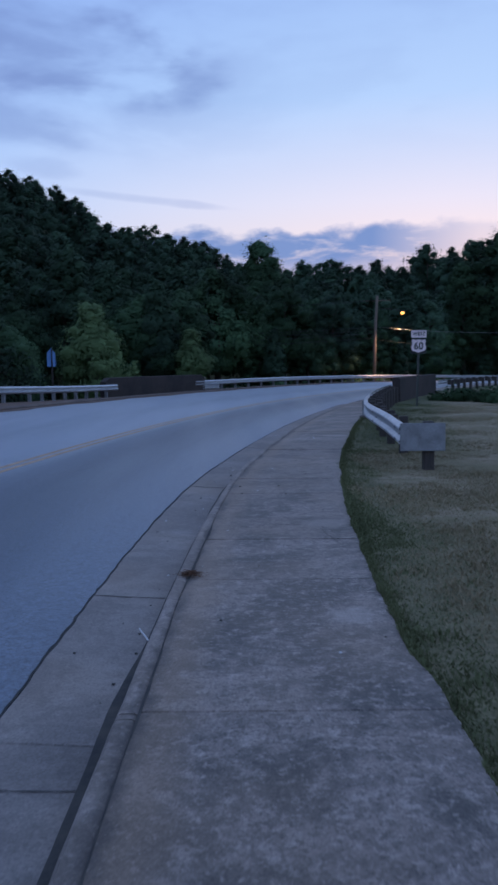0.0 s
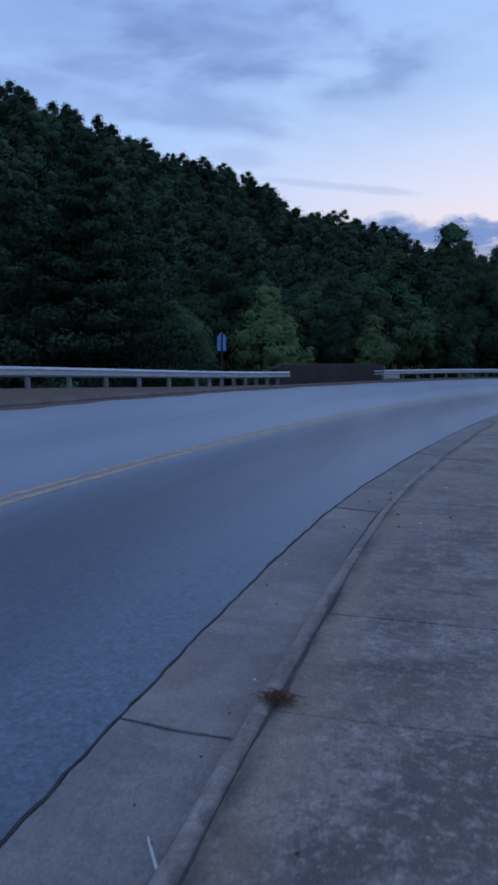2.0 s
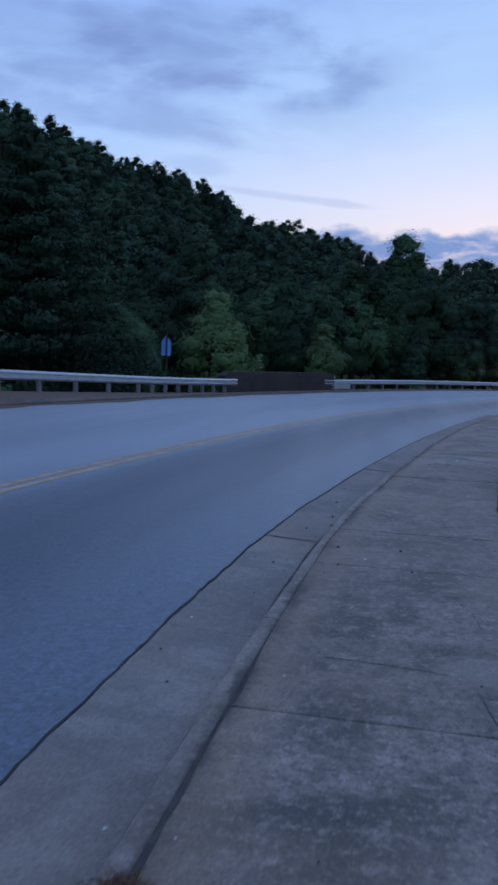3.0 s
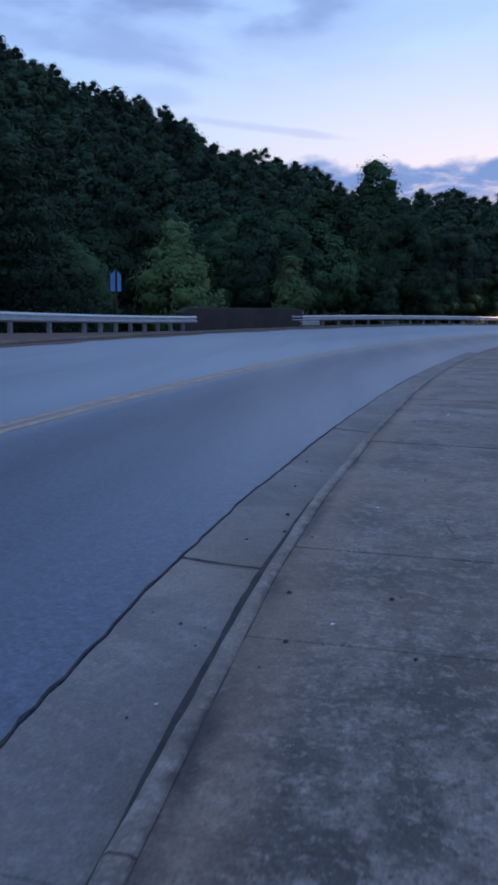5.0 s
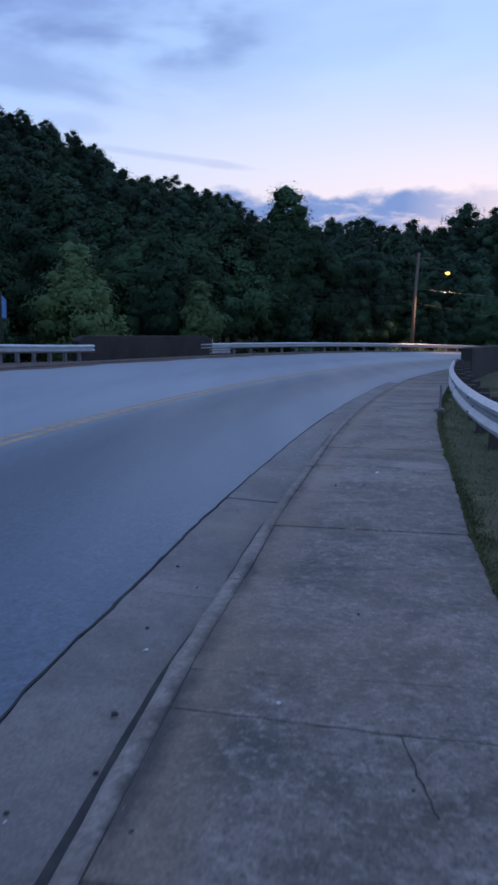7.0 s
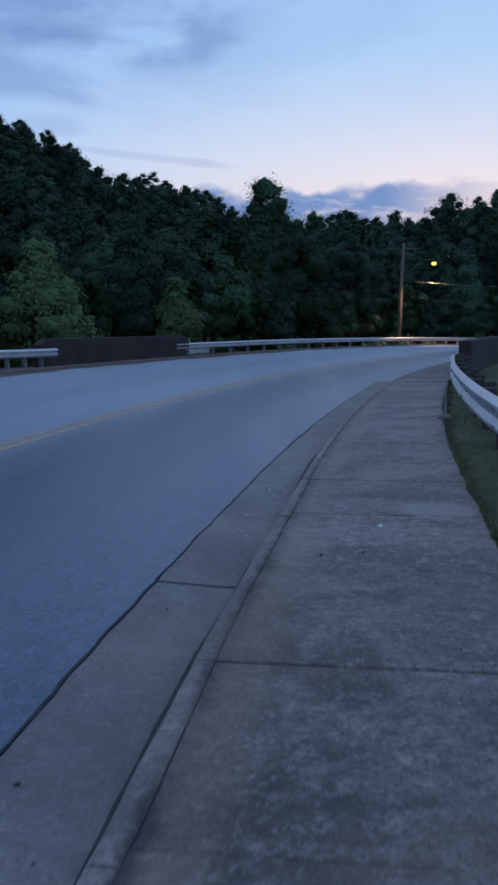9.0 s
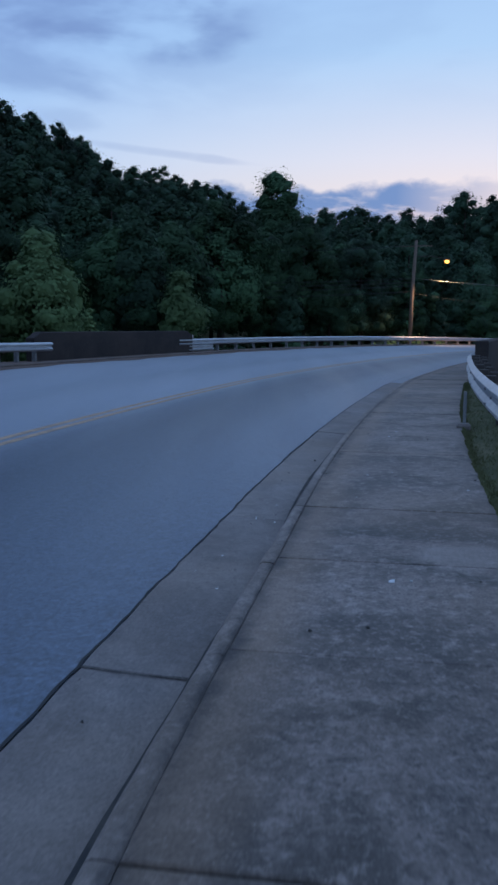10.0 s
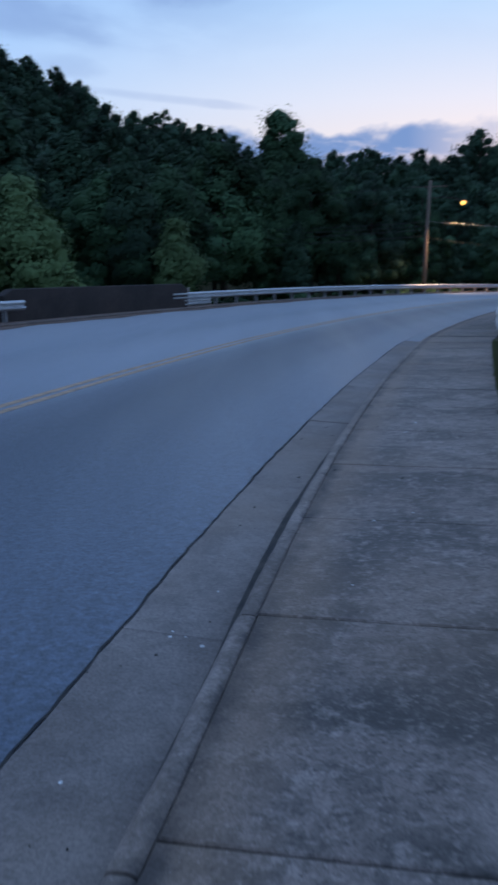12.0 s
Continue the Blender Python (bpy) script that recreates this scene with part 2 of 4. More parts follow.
def m_asphalt():
    m = Mat("worn_asphalt", 0.5, 0.0, 0.65)
    m.b.inputs["Sheen Weight"].default_value, m.b.inputs["Sheen Roughness"].default_value = 0.42, 0.35
    m.b.inputs["Sheen Tint"].default_value = (0.80, 0.87, 1.0, 1)
    c = m.mix(m.ramp(m.noise(0.9, 4, 0.55, (1.0, 0.12, 1.0)), [(0.35, 0.0), (0.65, 1.0)]), (0.062, 0.083, 0.120), (0.091, 0.115, 0.156))
    c = m.mix(0.9, c, m.ramp(m.noise(36, 5, 0.8), [(0.36, 0.35), (0.64, 1.6)]), "MULTIPLY")
    c = m.mix(m.mix(0.35, (0, 0, 0), m.ramp(m.voronoi(85), [(0.10, 1.0), (0.24, 0.0)])), c, (0.30, 0.30, 0.31))
    c = m.mix(0.7, c, m.ramp(m.noise(15, 6, 0.78), [(0.38, 0.62), (0.62, 1.35)]), "MULTIPLY")
    # wheel tracks follow the bend
    vd = m.n("ShaderNodeVectorMath")
    vd.operation = "DISTANCE"
    flat = m.n("ShaderNodeVectorMath")
    flat.operation = "MULTIPLY"
    flat.inputs[1].default_value = (1, 1, 0)
    m.k(m.pos, flat.inputs[0])
    m.k(flat.outputs[0], vd.inputs[0])
    vd.inputs[1].default_value = (117.25, 3.0, 0.0)
    mr = m.n("ShaderNodeMapRange")
    mr.inputs["From Min"].default_value, mr.inputs["From Max"].default_value = 118.0, 131.0
    m.k(vd.outputs["Value"], mr.inputs["Value"])
    track = m.ramp(mr.outputs[0], [(0.04, 1.0), (0.09, 0.95), (0.14, 0.80), (0.22, 0.64), (0.275, 0.78), (0.32, 1.2), (0.40, 1.3), (0.50, 1.1), (0.6, 1.3), (0.75, 1.15), (1.0, 1.3)])
    c = m.mix(1.0, c, track, "MULTIPLY")
    m.colour(c)
    m.k(m.ramp(mr.outputs[0], [(0.03, 0.36), (0.09, 0.32), (0.14, 0.16), (0.22, 0.10), (0.275, 0.18), (0.31, 0.5), (0.45, 0.55), (0.55, 0.42), (0.7, 0.55), (1.0, 0.5)]), m.b.inputs["Sheen Weight"])
    m.bump(m.noise(90, 3, 0.7), 0.35, 0.004)
    m.rough(m.ramp(m.noise(1.0, 3, 0.5, (1.0, 0.08, 1.0)), [(0.3, 0.40), (0.7, 0.50)]))
    return m.m


M["asphalt"] = m_asphalt()


def plain(name, base, other, scale, rough, metal=0.0, bump=0.2, stretch=None):
    m = Mat(name, rough, metal)
    c = m.mix(m.ramp(m.noise(scale, 5, 0.6, stretch), [(0.35, 0.0), (0.68, 1.0)]), base, other)
    c = m.mix(0.5, c, m.ramp(m.noise(scale * 9, 3), [(0.3, 0.7), (0.7, 1.2)]), "MULTIPLY")
    m.colour(c)
    m.bump(m.noise(scale * 8, 3), bump, 0.004)
    return m.m


M["yellow"] = plain("worn_yellow_road_paint", (0.56, 0.37, 0.23), (0.30, 0.22, 0.16), 5.0, 0.7)
M["tar"] = plain("tar_and_dirt_seam", (0.022, 0.022, 0.024), (0.045, 0.042, 0.04), 8.0, 0.9)
M["dirt"] = plain("gutter_dirt", (0.035, 0.034, 0.036), (0.075, 0.066, 0.058), 7.0, 0.95)
M["litter"] = plain("reddish_leaf_litter", (0.17, 0.10, 0.075), (0.10, 0.075, 0.06), 6.0, 0.95)
M["clump"] = plain("rusty_pine_straw", (0.16, 0.075, 0.04), (0.08, 0.045, 0.03), 30.0, 0.95)
M["steel"] = plain("galvanised_steel", (0.56, 0.58, 0.61), (0.42, 0.44, 0.47), 3.0, 0.42, 0.75, 0.1, (1, 1, 3))
M["dullsteel"] = plain("dull_galvanised_steel", (0.30, 0.31, 0.33), (0.20, 0.2, 0.21), 5.0, 0.6, 0.4, 0.1)
M["wood"] = plain("weathered_post_wood", (0.07, 0.058, 0.052), (0.04, 0.034, 0.032), 9.0, 0.9, 0.0, 0.6, (6, 6, 1))
M["pole"] = plain("utility_pole_wood", (0.19, 0.14, 0.105), (0.12, 0.09, 0.07), 7.0, 0.9, 0.0, 0.5, (6, 6, 0.6))
M["bark"] = plain("bark", (0.085, 0.066, 0.052), (0.05, 0.04, 0.033), 9.0, 0.95, 0.0, 0.8, (4, 4, 1))
M["wire"] = plain("black_cable", (0.02, 0.02, 0.022), (0.03, 0.03, 0.03), 5.0, 0.9)
M["litcable"] = plain("weathered_aluminium_cable", (0.26, 0.26, 0.27), (0.18, 0.18, 0.19), 5.0, 0.4, 0.6)
M["white"] = plain("white_reflective_sheeting", (0.84, 0.68, 0.68), (0.76, 0.61, 0.61), 3.0, 0.45)
M["black"] = plain("black_sign_paint", (0.02, 0.02, 0.022), (0.03, 0.03, 0.032), 3.0, 0.5)
# bare sign back: the blue sky it reflects is put into its colour
M["signback"] = plain("sky_tinted_sign_back", (0.085, 0.22, 0.46), (0.065, 0.17, 0.38), 3.0, 0.4, 0.0)
M["greenpost"] = plain("green_painted_channel_post", (0.10, 0.11, 0.10), (0.07, 0.075, 0.07), 6.0, 0.6)
M["paper"] = plain("white_scrap", (0.75, 0.75, 0.76), (0.6, 0.6, 0.62), 30.0, 0.7)
M["stone"] = plain("dark_gravel", (0.03, 0.028, 0.027), (0.06, 0.055, 0.05), 40.0, 0.9)


def m_ground():
    m = Mat("dry_mown_grass_and_soil", 0.95, 0.0, 0.2)
    c = m.mix(m.ramp(m.noise(0.45, 5, 0.6), [(0.38, 0.0), (0.62, 1.0)]), (0.19, 0.160, 0.095), (0.36, 0.285, 0.20))
    c = m.mix(m.ramp(m.noise(3.0, 5, 0.65), [(0.42, 0.0), (0.62, 1.0)]), c, (0.23, 0.195, 0.115))
    # greener strip where the sidewalk sheds its water, following the bend
    flat = m.n("ShaderNodeVectorMath")
    flat.operation = "MULTIPLY"
    flat.inputs[1].default_value = (1, 1, 0)
    m.k(m.pos, flat.inputs[0])
    vd = m.n("ShaderNodeVectorMath")
    vd.operation = "DISTANCE"
    m.k(flat.outputs[0], vd.inputs[0])
    vd.inputs[1].default_value = (117.25, 3.0, 0.0)
    wav = m.n("ShaderNodeMath")
    wav.operation = "MULTIPLY_ADD"
    m.k(m.noise(1.4, 4), wav.inputs[0])
    wav.inputs[1].default_value = 1.6
    m.k(vd.outputs["Value"], wav.inputs[2])
    near = m.n("ShaderNodeMapRange")
    near.inputs["From Min"].default_value, near.inputs["From Max"].default_value = 115.9, 117.4
    m.k(wav.outputs[0], near.inputs["Value"])
    sy = m.n("ShaderNodeSeparateXYZ")
    m.k(m.pos, sy.inputs[0])
    late = m.n("ShaderNodeMapRange")
    late.inputs["From Min"].default_value, late.inputs["From Max"].default_value = 15.0, 19.5
    m.k(sy.outputs["Y"], late.inputs["Value"])
    strip = m.n("ShaderNodeMapRange")
    strip.inputs["From Min"].default_value, strip.inputs["From Max"].default_value = 114.2, 116.2
    m.k(wav.outputs[0], strip.inputs["Value"])
    lush = m.n("ShaderNodeMath")
    lush.operation = "MULTIPLY"
    m.k(late.outputs[0], lush.inputs[0])
    m.k(strip.outputs[0], lush.inputs[1])
    c = m.mix(lush.outputs[0], c, (0.075, 0.088, 0.044))
    c = m.mix(near.outputs[0], c, m.mix(m.ramp(m.noise(2.3, 5), [(0.4, 0.0), (0.65, 1.0)]), (0.105, 0.112, 0.058), (0.19, 0.17, 0.10)))
    c = m.mix(0.8, c, m.ramp(m.noise(45, 4, 0.75), [(0.3, 0.45), (0.7, 1.35)]), "MULTIPLY")
    m.colour(c)
    m.bump(m.noise(30, 4, 0.7), 0.8, 0.03)
    return m.m


M["ground"] = m_ground()


def leaf(name, a, b, c3, vary=1.0):
    m = Mat(name, 0.85, 0.0, 0.14)
    c = m.mix(m.mix(0.3, (0.5, 0.5, 0.5), m.island), a, b)
    c = m.mix(m.ramp(m.noise(0.16, 3), [(0.4, 0.0), (0.65, 1.0)]), c, c3)
    c = m.mix(1.0, c, m.ramp(m.rnd(), [(0.0, 1 - 0.45 * vary), (0.6, 1.0), (1.0, 1 + 0.35 * vary)]), "MULTIPLY")
    c = m.mix(1.0, c, m.ramp(m.noise(0.13, 2), [(0.36, 1 - 0.55 * vary), (0.64, 1 + 0.45 * vary)]), "MULTIPLY")
    m.colour(c)
    return m.m


M["leaf"] = leaf("broadleaf_foliage", (0.032, 0.064, 0.030), (0.053, 0.094, 0.041), (0.038, 0.073, 0.037))
M["leaf_light"] = leaf("pale_young_foliage", (0.086, 0.142, 0.055), (0.135, 0.195, 0.080), (0.102, 0.156, 0.066), 0.3)
M["leaf_pine"] = leaf("pine_foliage", (0.032, 0.062, 0.036), (0.050, 0.086, 0.048), (0.038, 0.070, 0.042))
M["leaf_hill"] = leaf("hillside_foliage", (0.030, 0.058, 0.033), (0.049, 0.085, 0.046), (0.037, 0.068, 0.042))
M["core"] = plain("inner_crown_shade_foliage", (0.028, 0.045, 0.024), (0.04, 0.06, 0.03), 1.0, 0.9)
M["blade_green"] = leaf("green_grass_blades", (0.105, 0.125, 0.058), (0.185, 0.180, 0.092), (0.12, 0.135, 0.066), 0.4)
M["blade"] = leaf("grass_blades", (0.24, 0.20, 0.12), (0.42, 0.33, 0.22), (0.28, 0.23, 0.14), 0.4)


# ---- mesh helpers ----
def mesh_of(name, verts, faces, mat, smooth=False):
    me = bpy.data.meshes.new(name)
    me.from_pydata([tuple(v) for v in verts], [], faces)
    me.materials.append(mat)
    if smooth:
        me.polygons.foreach_set("use_smooth", [True] * len(me.polygons))
    me.update()
    return me


def quads_mesh(name, verts, mat, n=4):
    """A mesh of separate n-sided faces from an array of corners (faces, n, 3)."""
    v = np.asarray(verts, dtype=np.float32).reshape(-1, 3)
    k = len(v) // n
    me = bpy.data.meshes.new(name)
    me.vertices.add(len(v))
    me.vertices.foreach_set("co", v.ravel())
    me.loops.add(len(v))
    me.loops.foreach_set("vertex_index", np.arange(len(v), dtype=np.int32))
    me.polygons.add(k)
    me.polygons.foreach_set("loop_start", np.arange(0, len(v), n, dtype=np.int32))
    me.polygons.foreach_set("loop_total", np.full(k, n, dtype=np.int32))
    me.materials.append(mat)
    me.update(calc_edges=True)
    return me


def thing(name, label, category, at=(0, 0, 0), group="", kind="", turn=0.0):
    ob = tagged(new(name), label, category, group, kind)
    ob.matrix_basis = pose(*at, 0, 0, turn)
    return ob


def part(name, me, parent, label="", m=None):
    ob = new(name, me)
    ob.parent = parent
    if m is not None:
        ob.matrix_basis = m
    return tagged(ob, label)


def bm_mesh(name, bm, mat, smooth=False):
    me = bpy.data.meshes.new(name)
    bmesh.ops.recalc_face_normals(bm, faces=bm.faces)
    bm.to_mesh(me)
    bm.free()
    me.materials.append(mat)
    if smooth:
        me.polygons.foreach_set("use_smooth", [True] * len(me.polygons))
    return me


def box_mesh(name, lo, hi, mat, bevel=0.01, seg=1):
    bm = bmesh.new()
    bmesh.ops.create_cube(bm, size=1.0)
    for v in bm.verts:
        v.co = Vector([lo[i] + (v.co[i] + 0.5) * (hi[i] - lo[i]) for i in range(3)])
    if bevel:
        bmesh.ops.bevel(bm, geom=bm.edges[:], offset=bevel, segments=seg, profile=0.6, affect="EDGES")
    return bm_mesh(name, bm, mat)


def tube(points, radii, sides=8):
    """Vertices and faces of a tapered tube along points."""
    pts = [Vector(p) for p in points]
    vs, fs = [], []
    for i, p in enumerate(pts):
        d = (pts[min(i + 1, len(pts) - 1)] - pts[max(i - 1, 0)]).normalized()
        a = d.orthogonal().normalized() if abs(d.z) < 0.95 else Vector((1, 0, 0)).cross(d).normalized()
        b = d.cross(a)
        for k in range(sides):
            t = 2 * math.pi * k / sides
            vs.append(p + (a * math.cos(t) + b * math.sin(t)) * radii[i])
    for i in range(len(pts) - 1):
        for k in range(sides):
            k2 = (k + 1) % sides
            fs.append((i * sides + k, i * sides + k2, (i + 1) * sides + k2, (i + 1) * sides + k))
    fs.append(tuple(range(sides))[::-1])
    fs.append(tuple((len(pts) - 1) * sides + k for k in range(sides)))
    return vs, fs


# ---- the bend: L metres outward from the kerb face, S metres along it ----
CX, CY, R0 = 117.25, 3.0, 118.0


def grade(s):
    return -0.00035 * max(0.0, min(s, 125.0) - 55.0) ** 2


def bank(L, s):
    """The outer verge stands higher before the bridge."""
    t, u = max(0.0, min(1.0, (s - 12.0) / 27.0)), max(0.0, min(1.0, (L - 12.0) / 1.0))
    return 0.50 * (1 - t * t * (3 - 2 * t)) * u


def sway(L, s):
    """The kerb line is laid a little unevenly."""
    return float(np.interp(s, *SWAY)) * max(0.0, min(1.0, (6.0 - L) / 4.0))


def kerb_w(s):
    return float(np.interp(s, (2, 3, 4, 5.5, 7, 9, 10.5, 13, 16, 20), (0.156, 0.140, 0.150, 0.158, 0.146, 0.134, 0.150, 0.154, 0.144, 0.134)))


def walk_edge(s):
    """The broken outer edge of the sidewalk."""
    base = float(np.interp(s, (0.5, 1.65, 1.95, 3, 5.5, 10, 13, 16, 20), (-1.655, -1.662, -1.60, -1.595, -1.62, -1.665, -1.635, -1.65, -1.63)))
    return base + 0.020 * noise.noise(Vector((s * 2.1, 3.3, 0))) + 0.014 * noise.noise(Vector((s * 7.0, 8.1, 0)))


def edge(s):
    """Where the asphalt meets the gutter."""
    return float(np.interp(s, (8, 12, 16, 20, 24), (0.58, 0.55, 0.53, 0.49, 0.46)))


def ragged(s):
    """The broken line of the asphalt edge."""
    return edge(s) + 0.010 * noise.noise(Vector((s * 1.3, 7.7, 0))) + 0.016 * noise.noise(Vector((s * 4.6, 2.2, 0))) + 0.012 * noise.noise(Vector((s * 12.0, 1.2, 0)))


def arc(L, s, z=0.0):
    a = s / R0
    L0, L = L, L - sway(L, s)
    return Vector((CX - (R0 + L) * math.cos(a), CY + (R0 + L) * math.sin(a), z + grade(s) + bank(L0, s)))


def s_at(y, L):
    return R0 * math.asin((y - CY) / (R0 + L))


def road_z(L):
    return -0.10 + 0.022 * (L - 0.58)


def sweep(name, profile, s0, s1, step, mat, closed=True, wobble=0.0, seed=0, smooth=False):
    """A profile [(L, z), ...] drawn along the bend. profile may be a function of s."""
    n = max(1, int(math.ceil((s1 - s0) / step)))
    rng = random.Random(seed)
    vs, fs = [], []
    for i in range(n + 1):
        s = s0 + (s1 - s0) * i / n
        pr = profile(s) if callable(profile) else profile
        for L, z in pr:
            vs.append(arc(L + (rng.uniform(-wobble, wobble) if wobble else 0), s, z))
    k = len(pr)
    for i in range(n):
        for j in range(k if closed else k - 1):
            j2 = (j + 1) % k
            fs.append((i * k + j, (i + 1) * k + j, (i + 1) * k + j2, i * k + j2))
    if closed:
        fs.append(tuple(range(k))[::-1])
        fs.append(tuple(n * k + j for j in range(k)))
    me = mesh_of(name, vs, fs, mat, smooth)
    bm = bmesh.new()
    bm.from_mesh(me)
    bmesh.ops.recalc_face_normals(bm, faces=bm.faces)
    if not closed and sum(f.normal.z for f in bm.faces) < 0:
        bmesh.ops.reverse_faces(bm, faces=bm.faces)
    bm.to_mesh(me)
    bm.free()
    return me


# ---- ground with the wooded hill ----
OX, OY = 0.0, 6.0
BEAR = np.radians([-60, -40, -29, -19.5, -13, -10.6, -5, -1.6, 2.7, 6.2, 10.9, 15.4, 22, 40, 60])
TANE = np.array([0.30, 0.30, 0.283, 0.235, 0.206, 0.180, 0.163, 0.143, 0.132, 0.133, 0.144, 0.163, 0.170, 0.14, 0.10])
DIST = np.array([150, 160, 190, 225, 245, 230, 215, 198, 190, 190, 180, 170, 170, 200, 230.0])


def smooth01(t):
    t = np.clip(t, 0, 1)
    return t * t * (3 - 2 * t)


def ground_z(x, y):
    x, y = np.asarray(x, float), np.asarray(y, float)
    rx, ry = x - CX, y - CY
    r = np.hypot(rx, ry)
    L = r - R0
    s = R0 * np.arctan2(ry, -rx)
    g = -0.00035 * np.clip(np.clip(s, -1e9, 125) - 55, 0, None) ** 2
    # verge, shoulder and the ditch behind the rails
    z = np.where(L > 12.4, 0.12 - 1.4 * smooth01((L - 14.6) / 5.0), -0.35 + 0.022 * np.clip(L, 0, 14))
    z = np.where(L < -1.2, np.where(L < -1.35, -0.025 - 0.012 * np.clip(-1.65 - L, 0, 25), -0.2), z)
    z = z + g + 0.50 * (1 - smooth01((s - 12.0) / 27.0)) * np.clip(L - 12.0, 0, 1)
    creek = np.exp(-((s - 43.5 + 0.03 * L) / 4.2) ** 4)
    z = z - 2.3 * creek * np.where(L < 0, smooth01((-2.5 - L) / 1.0), smooth01((L - 14.3) / 1.0))
    # hill
    dx, dy = x - OX, y - OY
    d = np.hypot(dx, dy)
    b = np.arctan2(dx, dy)
    te, D = np.interp(b, BEAR, TANE), np.interp(b, BEAR, DIST)
    qx, qy = OX - CX, OY - CY
    ux, uy = np.sin(b), np.cos(b)
    bb = qx * ux + qy * uy
    d0 = -bb + np.sqrt(np.maximum(bb * bb - (qx * qx + qy * qy - (R0 + 21.0) ** 2), 0))
    front = np.cos(b) > 0.2
    hill = np.where(front, (te * D - 8.5) * smooth01((d - d0) / np.maximum(D - d0, 30.0)), 0.0)
    fall = np.where(d > D, np.clip(1 - (d - D) / 400.0, 0.2, 1), 1.0)
    z = z + hill * fall
    return z


def build_ground():
    def axis(fine0, fine1, step, far):
        a = list(np.arange(fine0, fine1, step))
        v, k = fine1, step
        while v < far:
            a.append(v)
            k *= 1.22
            v += k
        v, k = fine0, step
        lo = []
        while v > -far:
            k *= 1.22
            v -= k
            lo.append(v)
        return np.array(lo[::-1] + a)

    xs, ys = axis(-28, 34, 0.7, 2600), axis(-6, 100, 0.7, 2600)
    X, Y = np.meshgrid(xs, ys)
    Z = ground_z(X, Y)
    rx, ry = X - CX, Y - CY
    Lg = np.hypot(rx, ry) - R0
    rough = np.array([[noise.noise(Vector((x * 0.6, y * 0.6, 0))) for x in xs] for y in ys])
    Z = Z + np.where((Lg < -2.4) | (Lg > 14.5), rough * 0.06, 0)
    ny, nx = X.shape
    V = np.stack([X, Y, Z], -1).reshape(-1, 3)
    idx = np.arange(nx * ny).reshape(ny, nx)
    F = np.stack([idx[:-1, :-1], idx[:-1, 1:], idx[1:, 1:], idx[1:, :-1]], -1).reshape(-1, 4)
    me = mesh_of("ground", V.tolist(), F.tolist(), M["ground"], True)
    tagged(new("ground", me), "dry brownish mown grass running up to a wooded hill", "ground", kind="structure")


build_ground()

# ---- road ----
road = tagged(new("road", sweep("road", lambda s: [(ragged(s), road_z(0.58)), (2.4, road_z(2.4)), (6.0, road_z(6)), (12.0, road_z(12.0)), (12.0, -0.3), (ragged(s), -0.3)],
                                -40, 160, 0.125, M["asphalt"])), "worn blue-grey asphalt road bending to the right", "road", kind="structure")
for a, b in ((3.93, 4.06), (4.15, 4.28)):
    part("centre_line", sweep("centre_line", [(a, road_z(a) + 0.004), (b, road_z(b) + 0.004)], -40, 120, 1.0, M["yellow"], False), road, "faded yellow painted centre line")

S0 = s_at(6.62, 0.3)
# tarred seam between asphalt and gutter
def seam_profile(s):
    w = 0.0025 + 0.014 * abs(noise.noise(Vector((s * 2.3, 0.5, 0)))) + 0.006 * abs(noise.noise(Vector((s * 9, 4.5, 0))))
    return [(ragged(s) - 0.007 - w * 0.7, road_z(0.58) + 0.005), (ragged(s) + w * 0.35, road_z(0.58) + 0.006)]


part("seam", sweep("seam", seam_profile, -8, 34.9, 0.09, M["tar"], False), road, "cracked dark tar seam")

tagged(new("bridge_gutter", sweep("bridge_gutter", [(0.0, -0.125), (0.459, -0.101), (0.459, -0.3), (0.0, -0.3)], 35.0, 160, 1.0, M["asphalt"])), "asphalt strip against the kerb over the bridge", "road edge", kind="structure")

# gutter slabs
gutter = tagged(new("gutter", sweep("gutter_bed", [(-0.02, -0.16), (0.44, -0.135), (0.44, -0.3), (-0.02, -0.3)], -40, 35.0, 1.0, M["dirt"])),
                "pale concrete gutter apron beside the asphalt", "gutter", kind="structure")


def slab(name, inner, L1, z0, z1, s0, s1, depth, mat, cham=0.008):
    n = max(1, round((s1 - s0) / (0.125 if s0 < 26 else 0.8)))
    stations = [(s0, True)] + [(s0 + cham + (s1 - s0 - 2 * cham) * i / n, False) for i in range(n + 1)] + [(s1, True)]
    vs, fs = [], []
    for s, low in stations:
        e = L1(s) if callable(L1) else L1
        L0 = inner(s) if callable(inner) else inner
        w = [(L0, z0 - cham), (L0 + cham, z0), (e - cham, z1), (e, z1 - cham), (e, z1 - depth), (L0, z0 - depth)]
        for j, (L, z) in enumerate(w):
            vs.append(arc(L, s, z - (cham if low and j in (1, 2) else 0)))
    k = len(w)
    for i in range(len(stations) - 1):
        for j in range(k):
            j2 = (j + 1) % k
            fs.append((i * k + j, i * k + j2, (i + 1) * k + j2, (i + 1) * k + j))
    fs.append(tuple(range(k))[::-1])
    fs.append(tuple((len(stations) - 1) * k + j for j in range(k)))
    me = mesh_of(name, vs, fs, mat)
    bm = bmesh.new()
    bm.from_mesh(me)
    bmesh.ops.recalc_face_normals(bm, faces=bm.faces)
    bm.to_mesh(me)
    bm.free()
    return me


